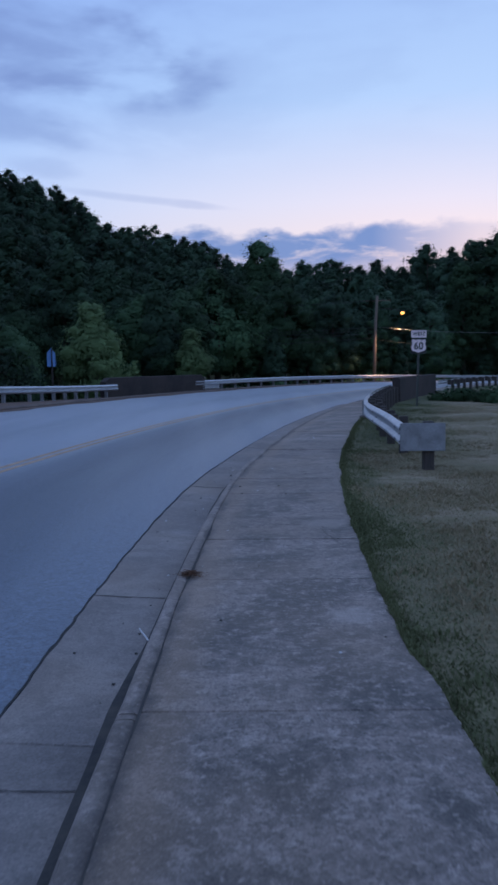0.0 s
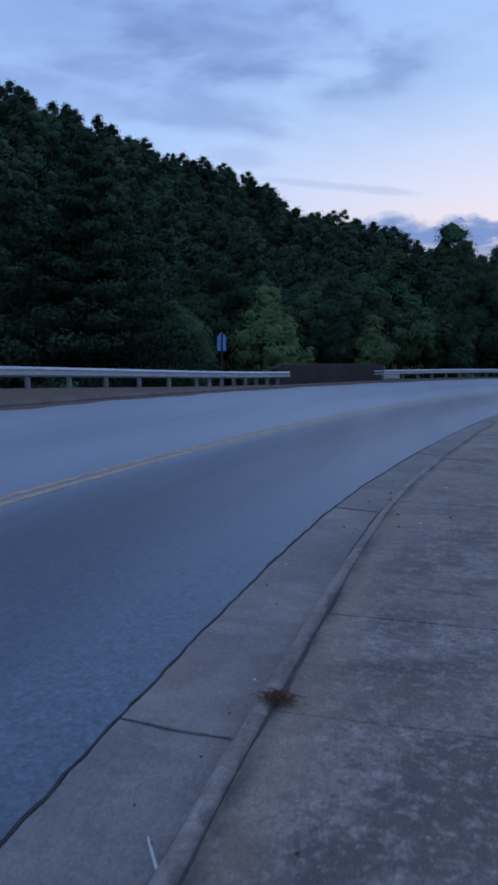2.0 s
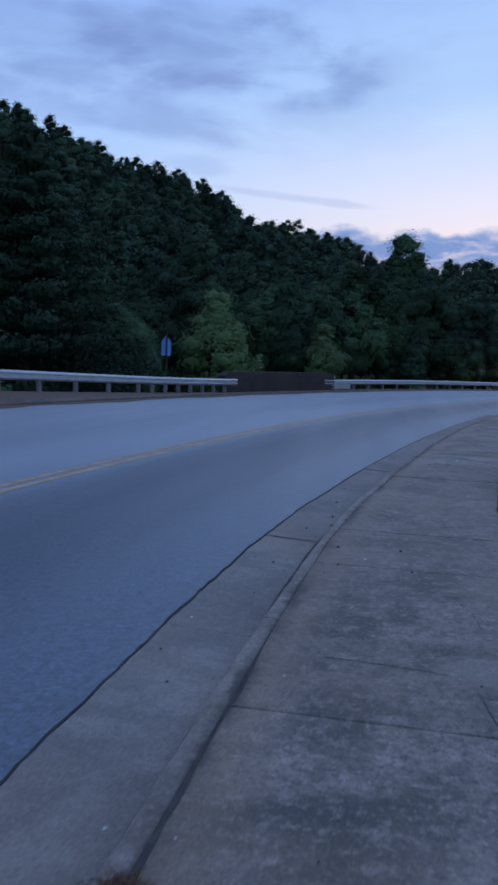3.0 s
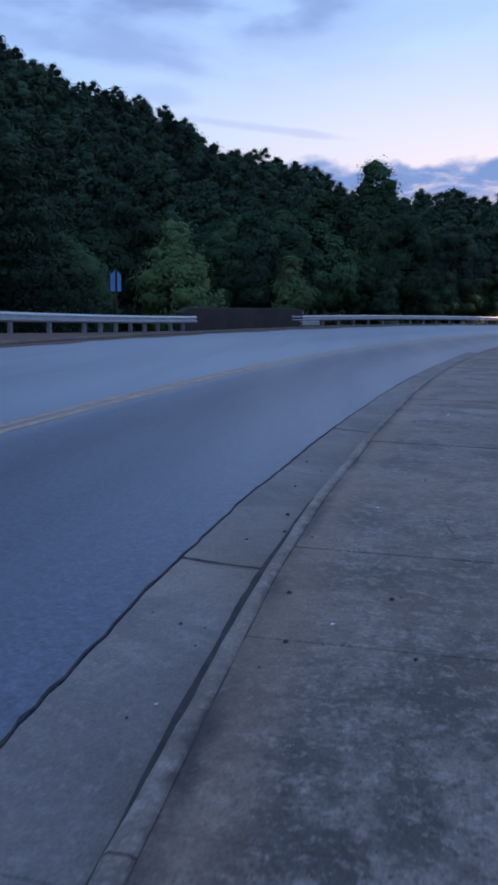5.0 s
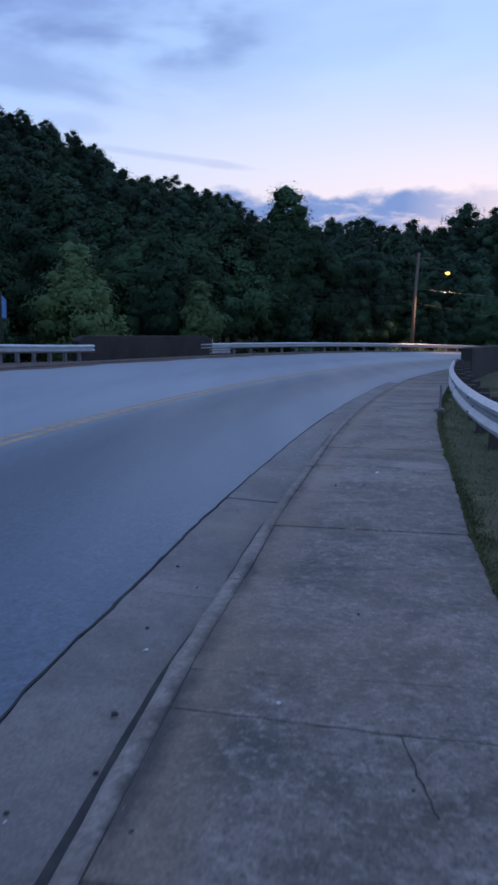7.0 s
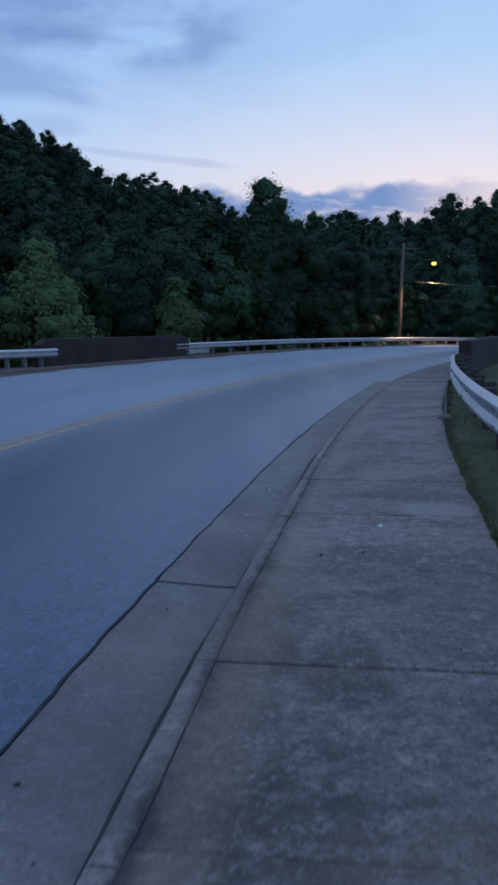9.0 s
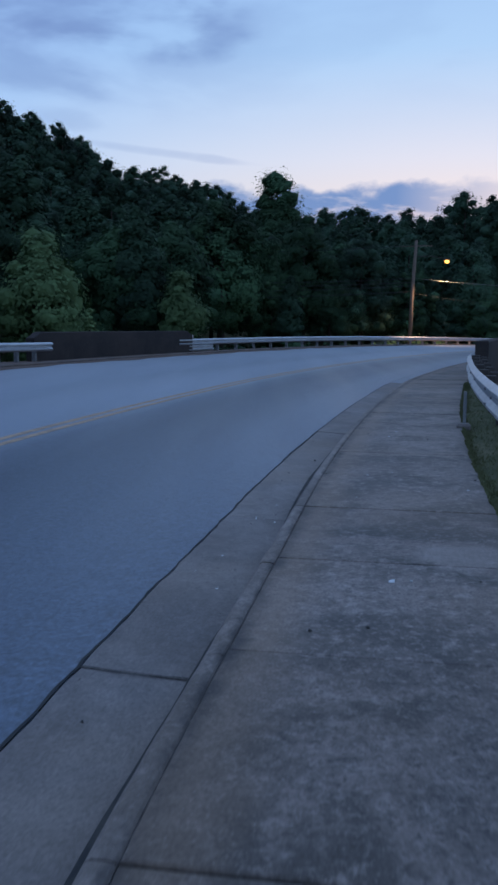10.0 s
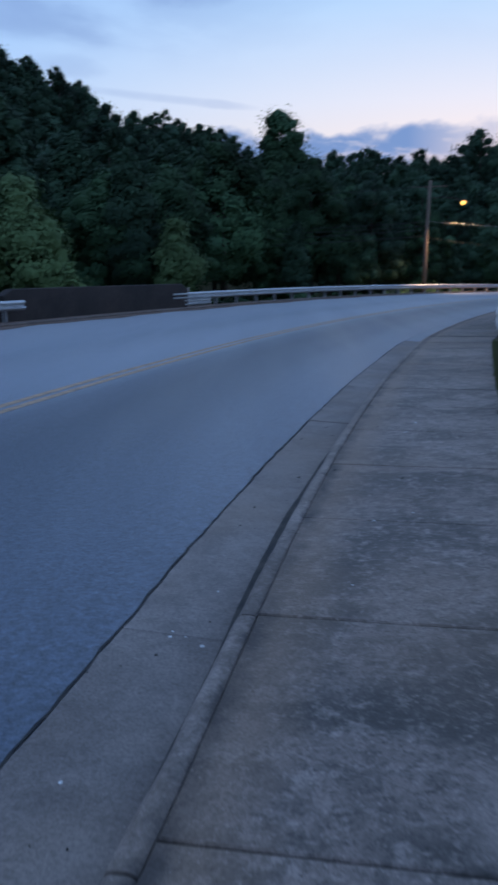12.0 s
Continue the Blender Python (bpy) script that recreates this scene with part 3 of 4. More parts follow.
rs = random.Random(11)
joints = [S0 + 2.88 * k for k in range(-9, 11)]
joints[8], joints[14] = 1.14, 18.20
joints = [j for j in joints if j < 34] + [35.0]
for a, b in zip(joints[:-1], joints[1:]):
    dz = rs.uniform(-0.004, 0.004)
    part("gutter_slab", slab("gutter_slab", -0.029, lambda s: ragged(s) - 0.010, -0.128 + dz, -0.098 + dz, a + 0.004, b - 0.004, 0.12, M["gutter"], 0.006), gutter)

# kerb stones
kerb = tagged(new("kerb", sweep("kerb_bed", [(-0.035, -0.2), (-0.13, -0.2), (-0.13, -0.4), (-0.035, -0.4)], -40, 105, 1.0, M["dirt"])),
              "low worn concrete kerb with rounded edge", "kerb", kind="structure")


def kerb_mesh(s0, s1):
    def pr(s):
        w = kerb_w(s)
        c = 0.006 * noise.noise(Vector((s * 3.1, 5.5, 0))) + 0.004 * noise.noise(Vector((s * 11.0, 2.5, 0)))
        return [(-0.030, -0.30), (-0.030, -0.115), (-0.046 + c, -0.030), (-0.055 + c, -0.006), (-0.072 + c, 0.006), (-w + 0.03, 0.008), (-w + 0.012 + c, 0.005), (-w, -0.003), (-w, -0.30)]
    return sweep("kerb_stone", pr, s0, s1, 0.12 if s0 < 26 else 0.6, M["kerb"])


kj = sorted(joints + [s_at(4.2, 0)] + [S0 + 1.44 + 2.88 * k for k in (3, 4, 5)]) + [35.0 + 3.05 * k for k in range(1, 22)]
for a, b in zip(kj[:-1], kj[1:]):
    part("kerb_stone", kerb_mesh(a + 0.005, b - 0.005), kerb, m=pose(0, 0, rs.uniform(-0.004, 0.003)))

# sidewalk slabs
sidewalk = tagged(new("sidewalk", sweep("sidewalk_bed", [(-0.17, -0.022), (-1.56, -0.022), (-1.56, -0.2), (-0.17, -0.2)], -40, 105, 1.0, M["tar"])),
                  "stained grey concrete sidewalk in cast slabs", "sidewalk", kind="structure")
S1 = s_at(6.74, -0.3)
sj = [s_at(4.22, -1) - 1.45 * k for k in range(16, -1, -1)] + [S1 - 0.06] + [S1 + 1.432 * k for k in range(1, 7)] + [13.70]
sj += [S1 + 1.432 * 8 + 1.515 * k for k in range(0, 60)]
TIGHT = (5.18, 6.61, 8.05, 10.91, 12.34)
gaps = [0.0012 if any(abs(j - k) < 0.1 for k in TIGHT) else 0.005 for j in sj]
for a, b, ga, gb in zip(sj[:-1], sj[1:], gaps[:-1], gaps[1:]):
    dz = rs.uniform(-0.003, 0.003)
    part("sidewalk_slab", slab("sidewalk_slab", walk_edge, lambda s: -kerb_w(s) - 0.001, dz, dz, a + ga, b - gb, 0.10, M["walk"], 0.007 if max(ga, gb) > 0.002 else 0.003), sidewalk)

# dirt along the kerb foot and cracks
rs = random.Random(21)
kd = [max(0.0, rs.gauss(0.03, 0.02)) for _ in range(500)]
kd = [sum(kd[max(0, i - 3):i + 4]) / 7 for i in range(500)]


def dirt_profile(s):
    i = int((s + 20) / 0.15) % 500
    w = 0.004 + 0.95 * float(np.interp(s, (-2, 1.5, 2.5, 6.8, 7.5, 9, 10, 11, 12, 13, 15.5, 16, 18, 19, 21.5, 22.5, 30),
                                      (0.05, 0.05, 0.01, 0.012, 0.045, 0.045, 0.03, 0.05, 0.008, 0.034, 0.022, 0.006, 0.006, 0.045, 0.04, 0.008, 0.02))) * (0.4 + kd[i] * 20)
    return [(-0.034, -0.100), (-0.020, -0.112), (-0.005 + w, -0.1215 + w * 0.05)]


part("kerb_foot_dirt", sweep("kerb_foot_dirt", dirt_profile, -6, 34.9, 0.15, M["dirt"], False), gutter, "dark damp dirt along the kerb foot")


def back_profile(s):
    i = int((s * 1.7 + 40) / 0.15) % 500
    w = -0.004 + 0.012 * noise.noise(Vector((s * 4.3, 6.6, 0))) + float(np.interp(s, (-2, 2, 3.2, 3.8, 5.5, 6.5, 8, 30), (0.010, 0.010, 0.006, 0.024, 0.020, 0.002, 0.0, 0.0))) * (0.4 + kd[i] * 20)
    return [(-kerb_w(s) + min(0.0, w + 0.002), 0.003), (-kerb_w(s) - 0.004 - max(0.0, w), 0.0045)]


part("kerb_joint_dirt", sweep("kerb_joint_dirt", back_profile, -6, 34.9, 0.15, M["dirt"], False), sidewalk, "dark dirt in the joint behind the kerb")


def crack(points, w, parent, z=0.005, tilt=0.0):
    vs, fs = [], []
    r = random.Random(len(points) + int(points[0][1] * 10))
    fine = []
    for (a, b), (c, d) in zip(points[:-1], points[1:]):
        n = max(2, int(math.hypot(c - a, d - b) / 0.05))
        fine += [(a + (c - a) * i / n + r.uniform(-0.006, 0.006), b + (d - b) * i / n + r.uniform(-0.006, 0.006)) for i in range(n)]
    fine.append(points[-1])
    for i, (x, y) in enumerate(fine):
        x2, y2 = fine[min(i + 1, len(fine) - 1)]
        x1, y1 = fine[max(i - 1, 0)]
        d = Vector((x2 - x1, y2 - y1, 0)).normalized()
        nrm = Vector((-d.y, d.x, 0)) * w * r.uniform(0.3, 1.0) * 0.5
        q = Vector((x, y, z + tilt * (x - points[0][0])))
        vs += [q + nrm, q - nrm]
        if i:
            fs.append((2 * i - 2, 2 * i - 1, 2 * i + 1, 2 * i))
    part("crack", mesh_of("crack", vs, fs, M["tar"]), parent)


crack([(-0.20, 13.50), (0.15, 13.44), (0.70, 13.33), (1.15, 13.27)], 0.008, sidewalk)
crack([(0.70, 13.33), (0.72, 13.0), (0.74, 12.8)], 0.007, sidewalk)
crack([(0.62, 10.3), (0.72, 9.9), (0.74, 9.6)], 0.006, sidewalk)
crack([(0.62, 8.6), (0.68, 8.2), (0.74, 7.9)], 0.006, sidewalk)
crack([(-0.15, 8.9), (0.25, 8.85), (0.5, 8.8)], 0.009, sidewalk)

for k, w in ((-1, 0.012), (0, 0.016), (2, 0.03), (4, 0.014)):
    sg = S0 + 2.88 * k
    a, c, b = arc(edge(sg) - 0.01, sg), arc(0.3, sg - 0.03), arc(0.02, sg)
    crack([(a.x, a.y), (c.x, c.y), (b.x, b.y)], w, gutter, -0.092, -0.05)

# far kerb, littered gutter and verge
far_kerb = tagged(new("far_kerb", sweep("far_kerb", [(12.004, 0.10), (12.004, 0.225), (12.03, 0.245), (12.20, 0.25), (12.20, 0.0), (12.004, 0.0)], -40, 150, 1.0, M["far_kerb"])),
                  "low soil-stained concrete kerb along the outer road edge", "kerb", kind="structure")
part("leaf_litter", sweep("leaf_litter", lambda s: [(11.62 + 0.15 * math.sin(s * 0.9) + 0.1 * math.sin(s * 2.3), road_z(11.6) + 0.005), (12.003, road_z(12.0) + 0.03)], -10, 70, 0.5, M["litter"], False), far_kerb, "reddish dead leaves and grit")
tagged(new("far_verge", sweep("far_verge", [(12.202, 0.236), (12.6, 0.21), (13.0, 0.18), (14.5, 0.15), (14.5, -0.1), (12.202, -0.1)], -40, 150, 1.0, M["litter"])),
       "strip of bare reddish soil and dead leaves under the rail", "verge", kind="structure")


# ---- guard rails ----
W = [(0.0, -0.156), (0.012, -0.150), (0.080, -0.105), (0.083, -0.075), (0.020, -0.022), (0.020, 0.022), (0.083, 0.075), (0.080, 0.105), (0.012, 0.150), (0.0, 0.156)]


def beam(side, path, s0, s1, zc, step=1.0, name="beam", tall=1.0):
    """W-shaped beam whose face looks to the road: side +1 outward, -1 inward."""
    def prof(s):
        L = path(s)
        c = zc(s) if callable(zc) else zc
        f = [(L + side * d, c + z * tall) for d, z in W]
        bk = [(L + side * (d - 0.006), c + z * tall * 0.985) for d, z in W[::-1]]
        return f + bk
    return sweep(name, prof, s0, s1, step, M["steel"])


def guard_rail(label, side, path, s0, s1, zc, ground_at, spacing, wooden, dense_from=None, lift=None):
    rail = thing("guard_rail", label, "guard rail", arc(path(s0), s0, ground_at))
    inv = rail.matrix_basis.inverted()
    me = beam(side, path, s0, s1, lift or zc, tall=1.2 if lift else 1.0)
    me.transform(inv)
    part("beam", me, rail)
    s = s0 + (2.7 if wooden else 0.35)
    pm = bm = None
    low = -0.45
    if wooden:
        pm = box_mesh("post", (-0.085, -0.085, low), (0.085, 0.085, zc + 0.11 - ground_at), M["wood"], 0.012)
        bm = box_mesh("block", (-0.10, -0.075, zc - 0.17 - ground_at), (0.10, 0.075, zc + 0.15 - ground_at), M["wood"], 0.01)
    else:
        w = [(-0.05, -0.075), (0.05, -0.075), (0.05, -0.067), (0.004, -0.067), (0.004, 0.067), (0.05, 0.067), (0.05, 0.075), (-0.05, 0.075), (-0.05, 0.067), (-0.004, 0.067), (-0.004, -0.067), (-0.05, -0.067)]
        top = zc + 0.14 - ground_at
        vs = [(y, x, low) for x, y in w] + [(y, x, top) for x, y in w]
        fs = [(i, (i + 1) % 12, 12 + (i + 1) % 12, 12 + i) for i in range(12)] + [tuple(range(12))[::-1], tuple(range(12, 24))]
        pm = mesh_of("post", vs, fs, M["dullsteel"])
        bm = box_mesh("block", (-0.07, -0.06, zc - 0.16 - ground_at), (0.07, 0.06, zc + 0.12 - ground_at), M["wood"], 0.008)
    while s < s1 - 0.1:
        up = lift(s) - zc if lift else 0.0
        p = arc(path(s) - side * 0.33, s, ground_at + up)
        q = arc(path(s) - side * 0.125, s, ground_at + up)
        turn = -math.degrees(s / R0)
        part("post", pm, rail, m=inv @ pose(p.x, p.y, p.z, 0, 0, turn))
        part("block", bm, rail, m=inv @ pose(q.x, q.y, q.z, 0, 0, turn))
        s += spacing * (0.5 if dense_from and s > dense_from else 1.0)
    return rail


SL, SR = 37.65, 47.5
guard_rail("galvanised W-beam guard rail on steel posts beside the outer verge", -1, lambda s: 13.3, -8.0, SL, 0.695, 0.15, 1.905, False, dense_from=30)
rail_b = guard_rail("long galvanised guard rail curving away past the bridge", -1, lambda s: 13.8, SR, 112.0, 0.665, 0.15, 1.905, False)
me = beam(-1, lambda s: 13.82, SR + 0.9, SR + 3.2, 0.36, name="rub_rail")
me.transform(rail_b.matrix_basis.inverted())
part("rub_rail", me, rail_b, "short lower galvanised rub rail")


p = arc(14.05, SR + 1.7, 0.0)
part("reflector_post", box_mesh("reflector_post", (-0.02, -0.02, 0.0), (0.02, 0.02, 1.02), M["white"], 0.004), rail_b, "thin white reflector post", rail_b.matrix_basis.inverted() @ pose(p.x, p.y, 0.0))


def rail_path(s):
    return float(np.interp(s, (10, 12, 14, 16, 17.7, 20, 24, 28, 32, 36), (-2.70, -2.58, -2.40, -2.18, -2.05, -1.98, -1.90, -1.83, -1.76, -1.70)))


def rail_lift(s):
    return 0.525 + 0.045 * float(smooth01((s - 10.5) / 4.0))


SN = s_at(13.34, -2.68)
rail_n = guard_rail("galvanised guard rail on dark timber posts beside the sidewalk", 1, rail_path, SN, 35.6, 0.545, -0.03, 1.905, True, lift=rail_lift)
inv = rail_n.matrix_basis.inverted()
p = arc(-2.70, SN, 0.0)
part("end_plate", box_mesh("end_plate", (-0.10, -0.012, 0.28), (0.60, 0.012, 0.72), M["dullsteel"], 0.005), rail_n, "flat grey end plate", inv @ pose(p.x, p.y - 0.03, 0, 0, 0, -6))
p = Vector((2.62, 13.12, 0))
part("end_post", box_mesh("end_post", (-0.085, 0, -0.3), (0.085, 0.17, 0.74), M["wood"], 0.015), rail_n, "dark square timber end post", inv @ pose(p.x + 0.1, p.y + 0.22, 0, 0, 0, 0))
bolt = bpy.data.meshes.new("bolt")
b_ = bmesh.new()
bmesh.ops.create_cone(b_, cap_ends=True, segments=8, radius1=0.02, radius2=0.012, depth=0.02)
b_.to_mesh(bolt)
b_.free()
bolt.materials.append(M["dullsteel"])
for k in range(10):
    for ds, zz in ((0, 0.545), (0.10, 0.63), (0.22, 0.63), (0.10, 0.47), (0.22, 0.47)):
        s = SN + 0.35 + 3.81 * k + ds
        if s < 34.5:
            part("bolt", bolt, rail_n, m=inv @ Matrix.Translation(arc(rail_path(s) + 0.03 + (0.055 if zz != 0.545 else 0), s, (zz - 0.545) * 1.2 + rail_lift(s))) @ pose(0, 0, 0, 0, -90, 0) @ pose(0, 0, 0, 0, 0, 0))
p = Vector((3.40, 26.5, 0))
part("steel_post", box_mesh("steel_post", (-0.022, -0.04, -0.2), (0.022, 0.04, 0.52), M["dullsteel"], 0.006), rail_n, "pale galvanised support post", inv @ pose(p.x, p.y, 0, 0, 0, -12))
part("post_footing", box_mesh("post_footing", (-0.11, -0.12, -0.2), (0.09, 0.12, 0.06), M["gutter"], 0.03), rail_n, "rough concrete footing", inv @ pose(p.x, p.y, 0, 0, 0, -12))
guard_rail("guard rail beyond the bridge seen from behind", 1, lambda s: -2.3, 46.9, 118.0, 0.56, -0.03, 1.905, True)


# ---- bridge parapets ----
def parapet(label, La, Lb, s0, s1, z0, z1, slope):
    def prof(s):
        e = min(s - s0, s1 - s)
        t = z1 - slope * max(0.0, 1 - e / 0.45)
        return [(La, z0), (La, t - 0.03), (La + 0.03 * (1 if Lb > La else -1), t), (Lb - 0.03 * (1 if Lb > La else -1), t), (Lb, t - 0.03), (Lb, z0)]
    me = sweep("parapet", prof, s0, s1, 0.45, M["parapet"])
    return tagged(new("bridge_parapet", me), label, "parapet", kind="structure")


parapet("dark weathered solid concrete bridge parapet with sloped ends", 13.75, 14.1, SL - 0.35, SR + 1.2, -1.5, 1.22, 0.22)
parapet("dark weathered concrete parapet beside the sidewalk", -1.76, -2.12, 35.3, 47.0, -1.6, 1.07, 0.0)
part_deck = tagged(new("bridge_deck", sweep("bridge_deck", [(-2.12, -0.035), (-1.66, -0.035), (-1.66, -0.5), (-2.12, -0.5)], 35.3, 47.0, 1.0, M["gutter"])), "concrete bridge deck edge", "bridge deck", kind="structure")
part("expansion_joint", sweep("expansion_joint", [(-1.64, 0.006), (-0.01, 0.006)], 35.02, 35.18, 0.08, M["tar"], False), part_deck, "black expansion joint")


# ---- route sign ----
def text_mesh(body, size, mat, squeeze=1.0):
    cu = bpy.data.curves.new("lettering", "FONT")
    cu.body, cu.size, cu.align_x, cu.align_y, cu.extrude, cu.offset = body, size, "CENTER", "CENTER", 0.001, size * 0.02
    ob = bpy.data.objects.new("lettering", cu)
    scene.collection.objects.link(ob)
    me = bpy.data.meshes.new_from_object(ob.evaluated_get(bpy.context.evaluated_depsgraph_get()))
    bpy.data.objects.remove(ob)
    me.transform(Matrix.Diagonal((squeeze, 1, 1, 1)))
    me.materials.clear()
    me.materials.append(mat)
    return me


def outline_plate(name, pts, th, mat):
    n = len(pts)
    vs = [(x, -th / 2, z) for x, z in pts] + [(x, th / 2, z) for x, z in pts]
    fs = [tuple(range(n)), tuple(range(n, 2 * n))[::-1]] + [(i, n + i, n + (i + 1) % n, (i + 1) % n) for i in range(n)]
    return mesh_of(name, vs, fs, mat)


def rounded(w, h, r, cz=0.0):
    pts = []
    for cx, cy, a0 in ((w / 2 - r, h / 2 - r, 0), (-w / 2 + r, h / 2 - r, 90), (-w / 2 + r, -h / 2 + r, 180), (w / 2 - r, -h / 2 + r, 270)):
        for k in range(5):
            a = radians(a0 + 22.5 * k)
            pts.append((cx + r * math.cos(a), cz + cy + r * math.sin(a)))
    return pts


def channel_post(name, h, mat):
    w = [(-0.04, 0.0), (-0.025, 0.0), (-0.015, 0.03), (0.015, 0.03), (0.025, 0.0), (0.04, 0.0), (0.04, 0.006), (0.028, 0.006), (0.018, 0.037), (-0.018, 0.037), (-0.028, 0.006), (-0.04, 0.006)]
    vs = [(x, y, -0.4) for x, y in w] + [(x, y, h) for x, y in w]
    fs = [(i, (i + 1) % 12, 12 + (i + 1) % 12, 12 + i) for i in range(12)] + [tuple(range(12))[::-1], tuple(range(12, 24))]
    return mesh_of(name, vs, fs, mat)


def route_sign():
    t = thing("route_sign", "WEST 60 route shield and direction plate on a dark steel post", "road sign", (6.52, 33.62, float(ground_z(6.52, 33.62))), turn=-16)
    t.rotation_euler.y = radians(1.5)
    z = 3.02 - t.location.z
    part("post", channel_post("post", z - 0.02, M["greenpost"]), t, "dark channel-section steel post")
    up = pose(0, 0, 0, 90, 0, 0)
    top = part("direction_plate", outline_plate("direction_plate", rounded(0.63, 0.32, 0.04), 0.004, M["black"]), t, "", pose(0, -0.006, z - 0.16))
    part("plate_face", outline_plate("plate_face", rounded(0.60, 0.29, 0.03), 0.003, M["white"]), top, "pinkish white reflective face", pose(0, -0.0045, 0))
    part("lettering", text_mesh("WEST", 0.21, M["black"], 0.92), top, "black letters WEST", pose(0, -0.008, 0) @ up)
    sh = part("shield_plate", outline_plate("shield_plate", rounded(0.61, 0.61, 0.04), 0.004, M["black"]), t, "black square plate", pose(0, -0.006, z - 0.32 - 0.32))
    half = [(0.0, 0.265), (0.07, 0.25), (0.14, 0.225), (0.19, 0.25), (0.225, 0.28), (0.285, 0.20), (0.262, 0.13), (0.258, 0.07), (0.285, 0.0), (0.29, -0.08),
            (0.27, -0.155), (0.22, -0.20), (0.14, -0.22), (0.06, -0.245), (0.0, -0.285)]
    pts = half + [(-x, y) for x, y in half[-2:0:-1]]
    part("shield", outline_plate("shield", pts[::-1], 0.003, M["white"]), sh, "white route shield", pose(0, -0.0045, 0))
    part("lettering", text_mesh("60", 0.40, M["black"], 0.95), sh, "black number 60", pose(0, -0.008, -0.01) @ up)


route_sign()


def back_sign():
    t = thing("pentagon_sign", "back of a pointed-top sign coloured by reflected sky blue, dark post across it", "road sign", (-9.78, 39.75, float(ground_z(-9.78, 39.75))), turn=66)
    z = 2.74 - t.location.z
    part("post", channel_post("post", z - 0.05, M["wood"]), t, "dark post", pose(0, -0.045, 0))
    pts = [(-0.32, -0.44), (0.32, -0.44), (0.32, 0.20), (0.0, 0.45), (-0.32, 0.20)]
    part("sign_back", outline_plate("sign_back", pts, 0.004, M["signback"]), t, "", pose(0, 0.0, z - 0.46))


back_sign()


# ---- utility pole, lamp and wires ----
def sag(a, b, drop, n=14):
    a, b = Vector(a), Vector(b)
    return [a.lerp(b, i / n) - Vector((0, 0, drop * 4 * (i / n) * (1 - i / n))) for i in range(n + 1)]


PX, PY = 12.6, 87.6


def utility_pole():
    gz = float(ground_z(PX, PY))
    t = thing("utility_pole", "tall brown timber utility pole with a lit street lamp", "utility pole", (PX, PY, gz))
    h = 8.9 - gz
    v, f = tube([(0, 0, -0.5), (0.1, 0, h * 0.5), (0.35, 0, h)], [0.185, 0.16, 0.12], 12)
    part("pole", mesh_of("pole", v, f, M["pole"], True), t)
    v, f = tube([(0.3, 0, h - 1.4), (1.4, -0.3, h - 1.35), (2.9, -0.6, h - 1.62)], [0.035, 0.03, 0.03], 8)
    part("lamp_arm", mesh_of("lamp_arm", v, f, M["wood"], True), t, "thin dark lamp arm")
    head = part("lamp_head", box_mesh("lamp_head", (-0.3, -0.14, 0.05), (0.3, 0.14, 0.2), M["wood"], 0.05, 2), t, "cobra-head lamp housing", pose(2.9, -0.65, h - 1.8))
    bm = bmesh.new()
    bmesh.ops.create_uvsphere(bm, u_segments=14, v_segments=8, radius=0.21)
    for q in bm.verts:
        q.co.z *= 0.75
    part("lamp_bulb", bm_mesh("lamp_bulb", bm, M["glow"], True), head, "glowing amber lamp glass", pose(0, 0, -0.06))
    v, f = tube([(-1.1, 0.2, h - 0.5), (1.7, -0.2, h - 0.5)], [0.04, 0.04], 6)
    part("crossarm", mesh_of("crossarm", v, f, M["pole"]), t, "timber crossarm")
    return Vector((PX + 2.9, PY - 0.65, h + gz - 2.0)), gz + h


gl = Mat("amber_lamp_glass")
gl.b.inputs["Emission Color"].default_value = (1.0, 0.44, 0.07, 1)
gl.b.inputs["Emission Strength"].default_value = 3.2
gl.colour((0.8, 0.6, 0.3))
M["glow"] = gl.m
lamp_at, pole_top = utility_pole()
ld = bpy.data.lights.new("street_lamp_light", "SPOT")
ld.energy, ld.color, ld.shadow_soft_size, ld.spot_size, ld.spot_blend = 4600.0, (1.0, 0.60, 0.36), 0.2, radians(125), 0.7
lo = new("street_lamp_light", ld)
lo.location = lamp_at - Vector((0, 0, 0.25))


def cable(name, label, a, b, drop, r, mat):
    v, f = tube(sag(a, b, drop), [r] * 15, 5)
    tagged(new(name, mesh_of(name, v, f, mat, True)), label, "cable", group="overhead wires")


for k, (dz, spread) in enumerate(((-3.3, 0.0), (-3.6, 1.2), (-3.9, 2.4), (-4.4, 3.6))):
    cable("overhead_wire", "thin dark overhead wire running to the pole", (PX, PY, pole_top + dz), (-44, 79 - spread * 3, 6.6 - 0.55 * spread), 1.0, 0.022, M["wire"])
cable("overhead_wire", "thin dark overhead wire running to the pole", (PX + 1.2, PY, pole_top - 0.4), (-44, 87, 8.9), 1.0, 0.02, M["wire"])
cable("overhead_wire", "pale overhead cable catching the lamp light", (PX, PY, pole_top - 3.2), (33, 83, 4.9), 0.5, 0.012, M["litcable"])
cable("overhead_wire", "thin dark overhead wire running to the pole", (PX, PY, pole_top - 4.5), (36, 97, 3.4), 0.6, 0.010, M["wire"])


